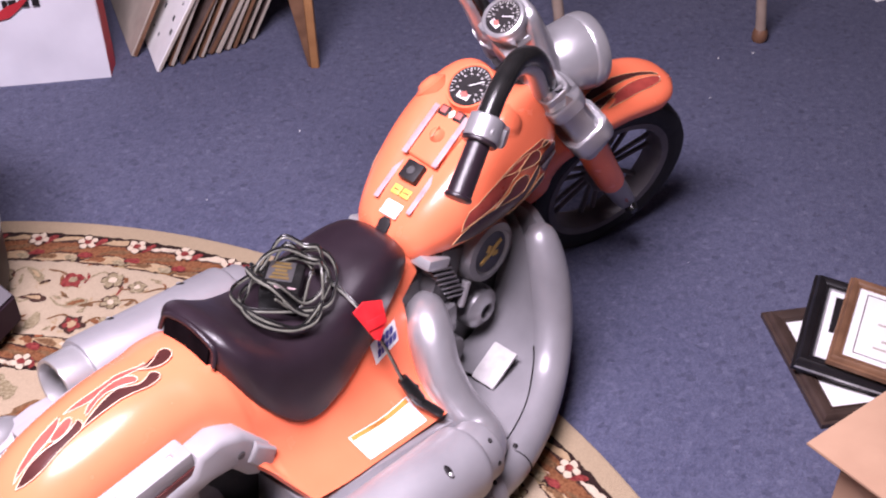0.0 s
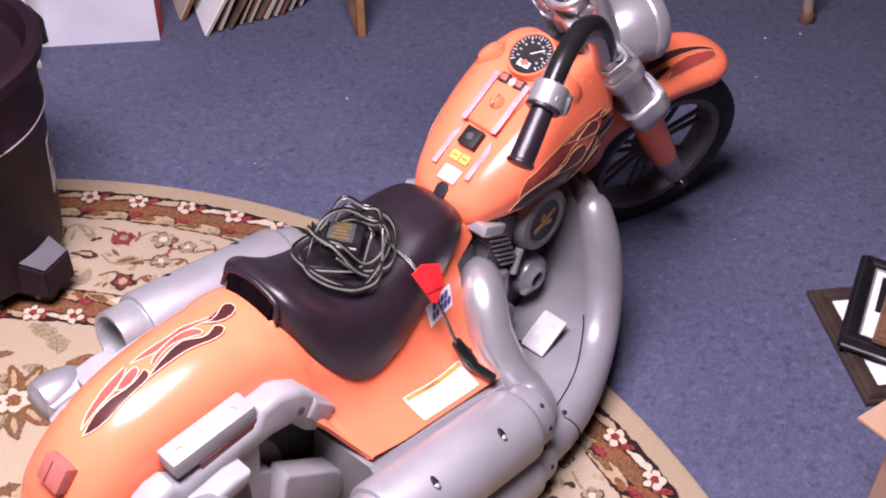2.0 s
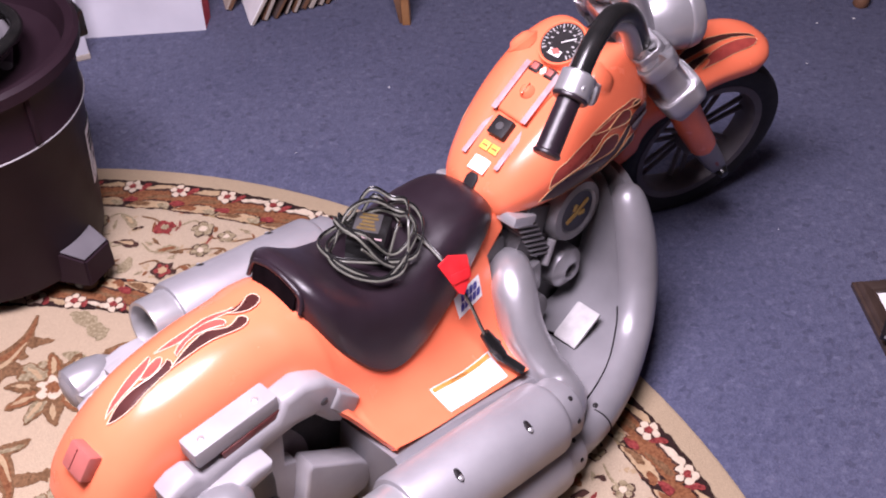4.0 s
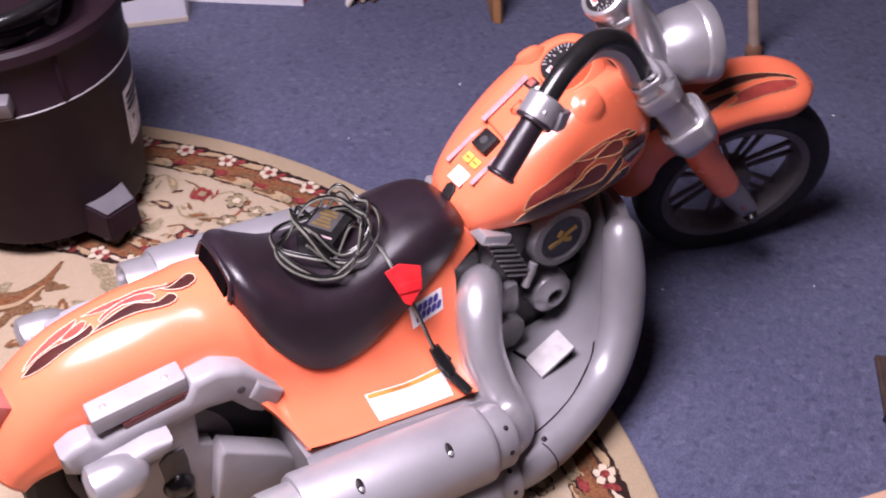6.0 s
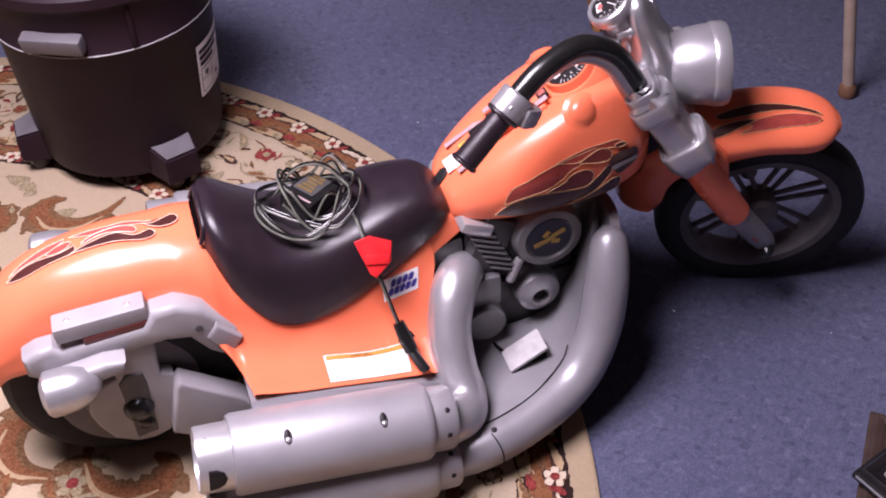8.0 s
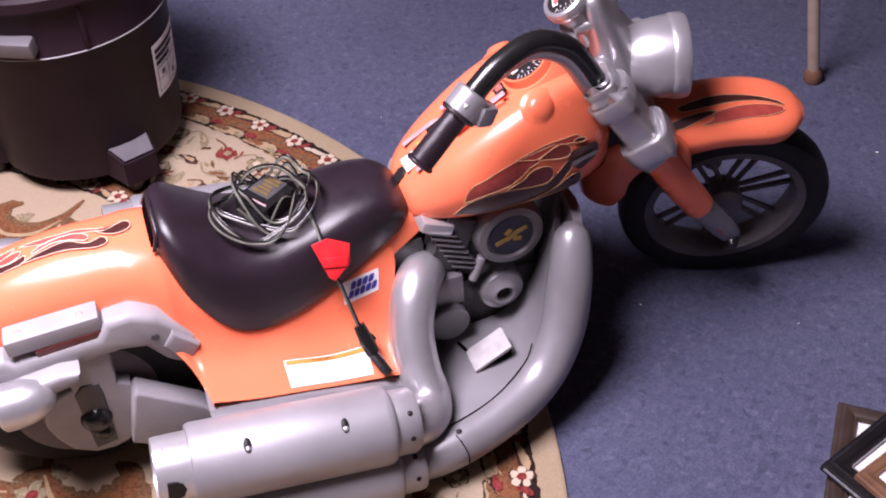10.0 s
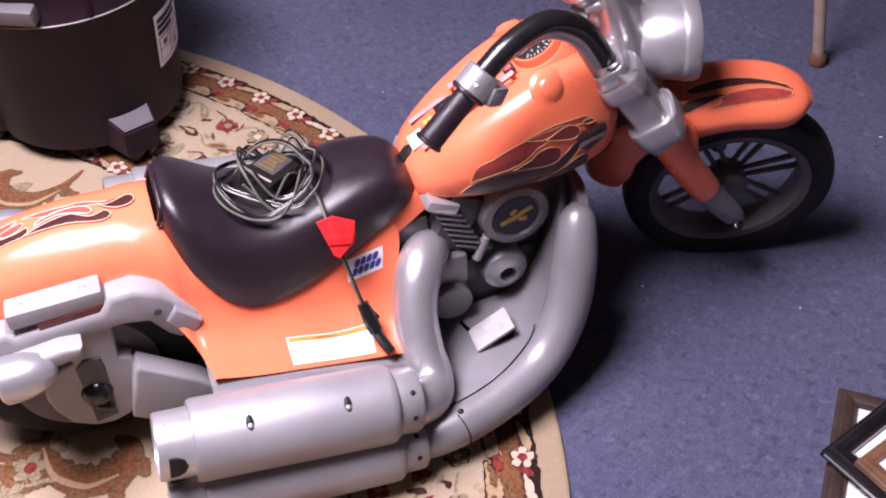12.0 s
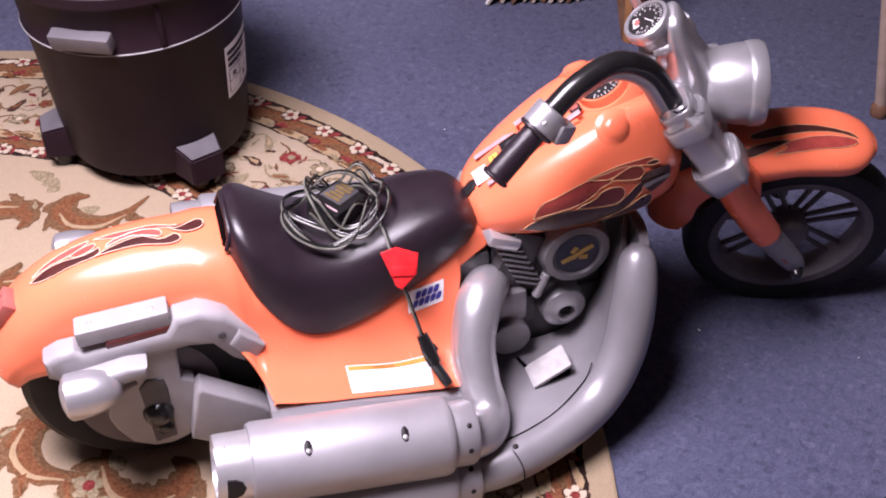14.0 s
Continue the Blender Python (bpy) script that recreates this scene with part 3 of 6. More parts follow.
def both(build):
    """The right-hand shape that build() gives, and its mirror image."""
    return build(), shifted(build(), MIRROR)


def mirrored_net(stations):
    """Rows right to left from half profiles (x, [(half width, z), ...]) given centre first."""
    return [[(x, -y, z) for y, z in reversed(half)] + [(x, y, z) for y, z in half[1:]] for x, half in stations]


def body_net():
    """Rows from the tail to the front edge, each from right to left."""
    rows = []
    for x, z, w, dx, dz in (
        (-0.175, 0.212, 0.054, 0.26, -0.24),
        (-0.161, 0.244, 0.06, 0.3, -0.42),
        (-0.130, 0.281, 0.064, 0.34, -0.75),
        (-0.075, 0.313, 0.067, 0.2, -0.94),
        (0.000, 0.327, 0.071, 0.05, -1),
        (0.060, 0.328, 0.073, 0.0, -1),
    ):
        half = [(0, 0), (0.45 * w, 0.0055), (0.8 * w, 0.025), (0.97 * w, 0.053), (w * 1.01, 0.076), (w * 1.03, 0.092)]
        rows.append([(x + dx * d, y, z + dz * d) for y, d in half])
    for x, half in (
        (0.085, [(0, 0.327), (0.036, 0.321), (0.062, 0.303), (0.077, 0.272), (0.084, 0.25), (0.088, 0.235)]),
        (0.110, [(0, 0.324), (0.043, 0.315), (0.073, 0.287), (0.089, 0.25), (0.099, 0.227), (0.112, 0.211)]),
        (0.122, [(0, 0.318), (0.0455, 0.307), (0.076, 0.276), (0.0925, 0.235), (0.106, 0.206), (0.132, 0.1935)]),
        (0.131, [(0, 0.312), (0.047, 0.301), (0.079, 0.265), (0.096, 0.224), (0.118, 0.197), (0.164, 0.182)]),
        (0.1345, [(0, 0.311), (0.047, 0.3), (0.0792, 0.264), (0.0962, 0.223), (0.1182, 0.196), (0.1645, 0.1812)]),
        (0.180, [(0, 0.295), (0.05, 0.280), (0.082, 0.24), (0.1, 0.2), (0.124, 0.18), (0.1652, 0.170)]),
        (0.230, [(0, 0.288), (0.048, 0.274), (0.078, 0.23), (0.097, 0.19), (0.122, 0.169), (0.162, 0.1578)]),
        (0.285, [(0, 0.285), (0.044, 0.27), (0.070, 0.225), (0.092, 0.18), (0.119, 0.155), (0.1585, 0.1444)]),
    ):
        rows.append([(x, y, z) for y, z in half])
    rows.append([(0.37, 0, 0.28), (0.37, 0.04, 0.266), (0.382, 0.058, 0.232), (0.371, 0.08, 0.185), (0.363, 0.112, 0.15), (0.352, 0.157, 0.1325)])
    return Sheet([[(x, -y, z) for x, y, z in reversed(half)] + half[1:] for half in rows])


SHELL = body_net()
part("body_shell", solid_sheet(SHELL, 84, 50, lambda p: (p[0], p[1] * 0.95, p[2] - 0.009)), ORANGE, BIKE, "glossy orange body shell and rear fender")
# narrow neck up to the tank
NECK = Sheet(mirrored_net([
    (0.335, [(0, 0.281), (0.040, 0.267), (0.058, 0.228), (0.068, 0.205)]),
    (0.375, [(0, 0.282), (0.038, 0.27), (0.05, 0.243), (0.056, 0.226)]),
    (0.420, [(0, 0.285), (0.034, 0.278), (0.042, 0.262), (0.046, 0.25)]),
]))
part("body_neck", solid_sheet(NECK, 10, 20, lambda p: (p[0], p[1] * 0.85, p[2] - 0.01)), ORANGE, BIKE)

SEAT = Sheet(mirrored_net([
    (0.1125, [(0, 0.3245), (0.016, 0.324), (0.028, 0.321), (0.037, 0.316), (0.04, 0.311)]),
    (0.1185, [(0, 0.347), (0.022, 0.3455), (0.04, 0.338), (0.05, 0.325), (0.054, 0.308)]),
    (0.127, [(0, 0.352), (0.03, 0.3495), (0.052, 0.338), (0.064, 0.316), (0.0695, 0.288)]),
    (0.14, [(0, 0.3485), (0.04, 0.343), (0.066, 0.324), (0.078, 0.295), (0.0835, 0.264)]),
    (0.165, [(0, 0.329), (0.044, 0.322), (0.075, 0.301), (0.089, 0.262), (0.0945, 0.231)]),
    (0.195, [(0, 0.308), (0.045, 0.302), (0.076, 0.284), (0.091, 0.246), (0.0975, 0.212)]),
    (0.235, [(0, 0.299), (0.043, 0.294), (0.072, 0.279), (0.087, 0.247), (0.0925, 0.209)]),
    (0.285, [(0, 0.303), (0.04, 0.3), (0.065, 0.288), (0.077, 0.26), (0.08, 0.218)]),
    (0.335, [(0, 0.315), (0.036, 0.312), (0.057, 0.301), (0.066, 0.278), (0.0665, 0.237)]),
    (0.378, [(0, 0.317), (0.031, 0.314), (0.048, 0.304), (0.056, 0.286), (0.056, 0.266)]),
    (0.402, [(0, 0.305), (0.024, 0.302), (0.038, 0.295), (0.044, 0.284), (0.044, 0.271)]),
    (0.414, [(0, 0.285), (0.016, 0.284), (0.026, 0.281), (0.030, 0.277), (0.029, 0.272)]),
]))
part("seat", solid_sheet(SEAT, 54, 40, lambda p: (p[0], p[1] * 0.9, p[2] - 0.016)), BLACK, BIKE, "moulded black saddle with a raised rear lip")
# slot in the seat's rear wall, between the orange shell and a thin lip
SLOT = [(0.036, 0.318, 0.3385), (0.018, 0.3235, 0.3455), (0.0, 0.325, 0.348), (-0.018, 0.3235, 0.3455), (-0.036, 0.318, 0.3385)]
part("seat_slot", grid_mesh([[(0.1085, y, low), (0.1155, y, high), (0.1175, y, high - 0.003), (0.1105, y, low - 0.004)] for y, low, high in SLOT], True, True), HOLLOW, BIKE, "dark slot in the rear wall of the seat")
part("seat_lip", tube([(0.111, 0.045, 0.319), (0.1165, 0.0425, 0.332)] + [(0.1185, y, high + 0.0014) for y, low, high in SLOT] + [(0.1165, -0.0425, 0.332), (0.111, -0.045, 0.319)], [0.0025, 0.003] + [0.0034] * 5 + [0.003, 0.0025], 12, 6), BLACK, BIKE, "rounded black rear lip of the seat")

# Tank with two lobes and a trough between them.


def tank_net():
    rows = []
    for x, w, top, low, dip in (
        (0.408, 0.026, 0.296, 0.272, 0.0),
        (0.416, 0.048, 0.307, 0.267, 0.0),
        (0.440, 0.065, 0.331, 0.265, 0.001),
        (0.480, 0.081, 0.361, 0.265, 0.003),
        (0.530, 0.091, 0.393, 0.270, 0.006),
        (0.580, 0.094, 0.415, 0.276, 0.008),
        (0.620, 0.090, 0.421, 0.283, 0.012),
        (0.648, 0.077, 0.408, 0.292, 0.014),
        (0.662, 0.054, 0.38, 0.305, 0.01),
        (0.668, 0.026, 0.352, 0.318, 0.0),
    ):
        h = top - low
        half = [(0, top - dip), (0.3 * w, top - 0.6 * dip), (0.58 * w, top), (0.84 * w, top - 0.14 * h), (0.985 * w, top - 0.40 * h), (w, top - 0.62 * h), (0.93 * w, top - 0.86 * h), (0.72 * w, low)]
        rows.append((x, half))
    return Sheet(mirrored_net(rows))


TANK = tank_net()
part("fuel_tank", solid_sheet(TANK, 44, 56, lambda p: (p[0], p[1] * 0.9, min(p[2] - 0.002, 0.3))), ORANGE, BIKE, "glossy orange fuel tank with flame decals")


def tank_top(x, y, lift=0.0):
    """A place on the tank's top near the middle line."""
    u = 0.5
    low, high = 0.0, 1.0
    for _ in range(30):
        u = (low + high) / 2
        low, high = (u, high) if TANK(u, 0.5)[0] < x else (low, u)
    v, (lo, hi) = 0.5, (0.25, 0.75)
    for _ in range(30):
        v = (lo + hi) / 2
        lo, hi = (v, hi) if TANK(u, v)[1] < y else (lo, v)
    return Vector(TANK.lifted(u, v, lift))


for side in (-1, 1):
    at = tank_top(0.568, side * 0.066)
    part("tank_cap", shifted(lathe([(0, 0.0062), (0.008, 0.0057), (0.0138, 0.0038), (0.0165, 0.0), (0.0195, -0.001), (0.0235, -0.003), (0.022, -0.012)], 32), Matrix.Translation(at) @ pose(0, 0, 0, side * -42, -12, 0)), ORANGE, BIKE)

# console: raised plate, stripes, buttons and dial
SLOPE = -31.0


def on_console(x, y, lift=0.0):
    return Matrix.Translation(tank_top(x, y, lift)) @ pose(0, 0, 0, 0, SLOPE, 0)


console = part("console_plate", shifted(slab([(-0.034, -0.02), (-0.028, -0.024), (0.034, -0.032), (0.038, 0.032), (-0.024, 0.026), (-0.031, 0.021)], 0.01, pose(0, 0, 0, -90), 0.004), on_console(0.51, 0, 0.002)), ORANGE, BIKE)
part("console_knob", shifted(joined(lathe([(0, 0.008), (0.005, 0.0075), (0.0085, 0.004), (0.01, 0)], 20), rbox((0.018, 0.003, 0.004), (0, 0, 0.008), bevel=0.001)), on_console(0.514, 0, 0.0075)), ORANGE, console)
for y in (-0.025, 0.025):
    part("stripe", shifted(rbox((0.074, 0.008, 0.0012), bevel=0.0005), on_console(0.512, y, 0.0085)), STRIPE, console, "faded grey pinstripe")
    part("stripe", shifted(rbox((0.058, 0.007, 0.0012), bevel=0.0005), on_console(0.452, y * 1.08, 0.001)), STRIPE, BIKE, "faded grey pinstripe")
for y in (-0.013, 0.013):
    button = part("button", shifted(rbox((0.014, 0.014, 0.004), bevel=0.001), on_console(0.542, y, 0.009)), INK, console, "black button frame")
    part("button_cap", shifted(rbox((0.009, 0.009, 0.003), bevel=0.001), on_console(0.542, y, 0.0115)), TAIL_RED, button, "dark red push button")
part("badge", shifted(slab([(-0.006, 0), (0, -0.005), (0.006, 0), (0, 0.005)], 0.003, pose(0, 0, 0, -90), 0.0005), on_console(0.542, 0, 0.009)), WHITE_PAPER, console)
switch = part("ignition_switch", shifted(rbox((0.026, 0.026, 0.012), bevel=0.002), on_console(0.468, 0, 0.004)), INK, BIKE, "square black ignition switch")
part("key_slot", shifted(lathe([(0, 0.0015), (0.005, 0.0012), (0.006, 0)], 16), on_console(0.468, 0, 0.0105)), SMOKE, switch)
for y in (-0.0075, 0.0075):
    tick = part("sticker", shifted(rbox((0.012, 0.013, 0.001), bevel=0.0003), on_console(0.446, y, 0.0015)), YELLOW, BIKE, "small yellow sticker")
    part("print_bar", shifted(rbox((0.0015, 0.008, 0.0006), bevel=0), on_console(0.446, y, 0.0024)), DECAL_RED, tick)
part("sticker", shifted(rbox((0.02, 0.026, 0.001), bevel=0.0003), on_console(0.428, 0, 0.0015)), WHITE_PAPER, BIKE, "plain white sticker on the tank")
part("seat_latch", shifted(slab([(-0.014, -0.008), (0.008, -0.009), (0.014, -0.005), (0.014, 0.005), (0.008, 0.009), (-0.014, 0.008)], 0.008, pose(0, 0, 0, -90), 0.002), pose(0.411, 0, 0.3, 0, -48, 0)), INK, BIKE, "black seat latch")


def dial(parent, m, r, name):
    """A round instrument: bezel, black face, pale ticks, needle and badge."""
    body = part(name, shifted(lathe([(0, 0.002), (r, 0.002), (r * 1.04, 0.004), (r * 1.13, 0.004), (r * 1.17, 0.0), (r * 1.2, -0.012), (0, -0.012)], 40), m), ORANGE if name == "tank_gauge" else SILVER, parent)
    part("dial_face", shifted(lathe([(0, 0.0028), (r, 0.0028)], 40), m), INK, body, "black dial face")
    ticks = bmesh.new()
    for k in range(25):
        a = radians(-130 + 260 * k / 24)
        long = 0.2 if k % 3 == 0 else 0.12
        ticks = joined(ticks, shifted(rbox((r * long, r * (0.06 if k % 3 == 0 else 0.04), 0.0006), bevel=0), pose(0, 0, 0.0032, 0, 0, math.degrees(a)) @ pose(r * (0.94 - long / 2), 0, 0)))
    for k in range(9):
        a = radians(-118 + 236 * k / 8)
        ticks = joined(ticks, shifted(rbox((r * 0.07, r * 0.12, 0.0005), bevel=0), pose(r * 0.6 * math.cos(a), r * 0.6 * math.sin(a), 0.0032)))
    part("dial_marks", shifted(ticks, m), PEDAL, body, "white dial ticks")
    part("needle", shifted(shifted(rbox((r * 0.7, r * 0.04, 0.0007), (r * 0.3, 0, 0.0036), bevel=0), pose(0, 0, 0, 0, 0, -50)), m), WHITE_PAPER, body)
    part("dial_badge", shifted(slab([(-0.3 * r, 0), (0, -0.18 * r), (0.3 * r, 0), (0, 0.18 * r)], 0.0007, pose(-0.5 * r, 0, 0.0036, -90, 0, 0) @ pose(0, 0, 0, 0, 90, 0), 0), m), TAIL_RED, body, "small red and white badge")
    part("badge_plate", shifted(rbox((r * 0.3, r * 0.62, 0.0006), (-r * 0.56, 0, 0.0034), bevel=0), m), WHITE_PAPER, body)
    return body


dial(BIKE, on_console(0.579, 0.002, 0.016), 0.028, "tank_gauge")
part("gauge_mount", shifted(lathe([(0, 0.0), (0.036, -0.001), (0.04, -0.008), (0.043, -0.02), (0, -0.02)], 36), on_console(0.579, 0.002, 0.009)), ORANGE, BIKE)

# flame decals: printed areas and tongues that follow the skin
def printed(sheet, prints, flip=False, place=None, parent=None, line=0.0006):
    """Flat printed flames on a sheet, each with a thin outline; place steers the front ones."""
    for k, (mat, edge, shape) in enumerate(prints):
        flat, rim = print_shape(sheet, [(u, 1 - v if flip else v) for u, v in shape], 0.0005 + 0.0003 * k, 3)
        rim = rim_line(rim[::2], line)
        if place:
            flat, rim = shifted(flat, place), shifted(rim, place)
        print_area = part("decal_flame", flat, mat, parent or BIKE, "printed flame")
        if parent is None:
            part("decal_outline", rim, edge, print_area, "pale flame outline")
        else:
            part("decal_outline", rim, edge, parent, "pale flame outline")


TANK_PRINT = [
    (DECAL_DARK, DECAL_LINE, [(0.274, 0.105), (0.3103, 0.1475), (0.3637, 0.1577), (0.4142, 0.1459), (0.4587, 0.1305), (0.5114, 0.1167), (0.5329, 0.1231), (0.5631, 0.1492), (0.5848, 0.1662), (0.6011, 0.1428), (0.5779, 0.1146), (0.5477, 0.0898), (0.518, 0.078), (0.4854, 0.058), (0.4385, 0.0613), (0.3607, 0.0717)]),
    (DECAL_RED, DECAL_LINE, [(0.3014, 0.1585), (0.3192, 0.2164), (0.3637, 0.2242), (0.4128, 0.2324), (0.4692, 0.2338), (0.5124, 0.2323), (0.5424, 0.2307), (0.559, 0.2187), (0.5422, 0.2065), (0.5121, 0.2061), (0.4759, 0.2), (0.4403, 0.172), (0.4, 0.163), (0.3553, 0.165)]),
    (DECAL_RED, DECAL_LINE, [(0.4412, 0.2369), (0.5049, 0.2394), (0.543, 0.2371), (0.5768, 0.2334), (0.6144, 0.2308), (0.6468, 0.2122), (0.6353, 0.2071), (0.5947, 0.2169), (0.5679, 0.2209), (0.5266, 0.219), (0.4899, 0.2159)]),
    (DECAL_DARK, DECAL_LINE, [(0.474, 0.07), (0.5277, 0.0865), (0.56, 0.096), (0.5879, 0.1103), (0.6273, 0.1138), (0.641, 0.0827), (0.628, 0.056), (0.59, 0.052), (0.5428, 0.0545)]),
    (DECAL_MAROON, DECAL_LINE, [(0.4616, 0.1697), (0.4765, 0.1867), (0.5047, 0.188), (0.5275, 0.1764), (0.5388, 0.1537), (0.5329, 0.1289), (0.5097, 0.1236), (0.4729, 0.1318), (0.4142, 0.1534), (0.4409, 0.1624)]),
    (DECAL_MAROON, DECAL_LINE, [(0.4973, 0.2132), (0.5269, 0.2228), (0.5591, 0.2267), (0.5889, 0.213), (0.5918, 0.1904), (0.5685, 0.1848), (0.5269, 0.1997)]),
    (DECAL_DARK, DECAL_LINE, [(0.605, 0.2225), (0.628, 0.2215), (0.644, 0.2165), (0.646, 0.2105), (0.63, 0.2095), (0.605, 0.2145)]),
]
for flip in (False, True):
    printed(TANK, TANK_PRINT, flip, line=0.00055)
SHELL_PRINT = [
    (DECAL_PINK, DECAL_CREAM, [(0.1773, 0.489), (0.1894, 0.5098), (0.2081, 0.5253), (0.2258, 0.5395), (0.2415, 0.5465), (0.2519, 0.5493), (0.2432, 0.5193), (0.2293, 0.5013), (0.2172, 0.4961), (0.2033, 0.4946), (0.1911, 0.4918)]),
    (DECAL_PINK, DECAL_CREAM, [(0.2553, 0.5439), (0.2675, 0.5478), (0.2848, 0.544), (0.3022, 0.54), (0.3174, 0.543), (0.3313, 0.536), (0.3504, 0.5203), (0.3643, 0.5182), (0.3508, 0.5076), (0.3334, 0.515), (0.3178, 0.5178), (0.3031, 0.5119), (0.2883, 0.5117), (0.2727, 0.5206)]),
    (DECAL_DARK, DECAL_CREAM, [(0.1743, 0.4683), (0.1877, 0.4465), (0.2085, 0.437), (0.2345, 0.4458), (0.2553, 0.4505), (0.2605, 0.4663), (0.2598, 0.4886), (0.2493, 0.476), (0.2363, 0.474), (0.2241, 0.4822), (0.2068, 0.486), (0.1942, 0.4829)]),
    (DECAL_PINK, DECAL_CREAM, [(0.2293, 0.4945), (0.2397, 0.511), (0.2484, 0.5193), (0.2553, 0.5194), (0.2571, 0.5041), (0.2519, 0.4863), (0.2432, 0.4766), (0.2345, 0.4781)]),
    (DECAL_PINK, DECAL_CREAM, [(0.3143, 0.5205), (0.3247, 0.5139), (0.3334, 0.4986), (0.3352, 0.4779), (0.329, 0.4705), (0.3178, 0.4848), (0.297, 0.5), (0.2796, 0.4905), (0.2675, 0.4753), (0.271, 0.4973), (0.2848, 0.5125), (0.2983, 0.5195)]),
    (DECAL_DARK, DECAL_CREAM, [(0.2553, 0.4505), (0.2658, 0.4642), (0.2762, 0.4738), (0.2935, 0.485), (0.3091, 0.4879), (0.3178, 0.474), (0.3296, 0.4579), (0.3404, 0.4591), (0.3542, 0.4712), (0.3638, 0.4589), (0.3647, 0.4438), (0.3525, 0.4316), (0.3352, 0.432), (0.3204, 0.44), (0.3039, 0.4484), (0.2805, 0.4505)]),
    (DECAL_DARK, DECAL_CREAM, [(0.3456, 0.5058), (0.3595, 0.4823), (0.3863, 0.4705), (0.4278, 0.4773), (0.4476, 0.4948), (0.4455, 0.5172), (0.4251, 0.5238), (0.3869, 0.5073), (0.3592, 0.4964)]),
]
printed(SHELL, SHELL_PRINT, line=0.0006)

# tail lamp
lamp_at = Vector(SHELL.lifted(0.121, 0.468, 0.003).tolist())
tail = part("tail_light", shifted(rbox((0.03, 0.036, 0.017), bevel=0.004), Matrix.Translation(lamp_at) @ pose(0, 0, 0, 0, -51, 0)), TAIL_RED, BIKE, "faded red tail light")
part("lens_rib", shifted(rbox((0.024, 0.0012, 0.0016), (0, 0.003, 0.0084), bevel=0.0004), Matrix.Translation(lamp_at) @ pose(0, 0, 0, 0, -51, 0)), MAROON, tail)


# rear wheel
def wheel(parent, m, r, w, rim, name, spokes):
    """Tyre, rim and spokes about the y axis of m."""
    turn = m @ pose(0, 0, 0, 90)
    h = w / 2
    tyre_profile = [(rim, -h * 0.8), (rim + 0.01, -h * 0.95), (r * 0.9, -h), (r * 0.965, -h * 0.86), (r * 0.992, -h * 0.5), (r, 0), (r * 0.992, h * 0.5), (r * 0.965, h * 0.86), (r * 0.9, h), (rim + 0.01, h * 0.95), (rim, h * 0.8)]
    body = part(name, shifted(lathe(tyre_profile, 56, True), turn), RUBBER, parent, "hard black plastic tyre")
    part("rim", shifted(lathe([(rim + 0.001, -h * 0.85), (rim - 0.01, -h * 0.8), (rim - 0.013, -h * 0.5), (rim - 0.013, h * 0.5), (rim - 0.01, h * 0.8), (rim + 0.001, h * 0.85)], 56, True), turn), RIM, body, "dark grey rim")
    part("hub", shifted(lathe([(0, -h * 0.9), (0.02, -h * 0.9), (0.026, -h * 0.6), (0.026, h * 0.6), (0.02, h * 0.9), (0, h * 0.9)], 24), turn), RIM, body, "dark grey hub")
    for k in range(spokes):
        a = 2 * math.pi * (k + 0.3) / spokes
        for off in (-0.16, 0.16):
            p = Vector((0.022 * math.cos(a + off * 2), 0.022 * math.sin(a + off * 2), -h * 0.35))
            q = Vector(((rim - 0.008) * math.cos(a + off * 0.7), (rim - 0.008) * math.sin(a + off * 0.7), -h * 0.45))
            part("spoke", shifted(rod(p, q, 0.0036, 8, 0.0044), turn), RIM, body)
    return body


wheel(BIKE, pose(-0.006, 0, 0.16), 0.15, 0.104, 0.1, "rear_tyre", 7)
# inner guard behind the side bars
part("inner_guard", joined(*both(lambda: slab([(-0.06, 0.2), (0.12, 0.12), (0.13, 0.2), (0.1, 0.25), (0.0, 0.27)], 0.006, pose(0, -0.072, 0), 0.001))), RUBBER, BIKE)


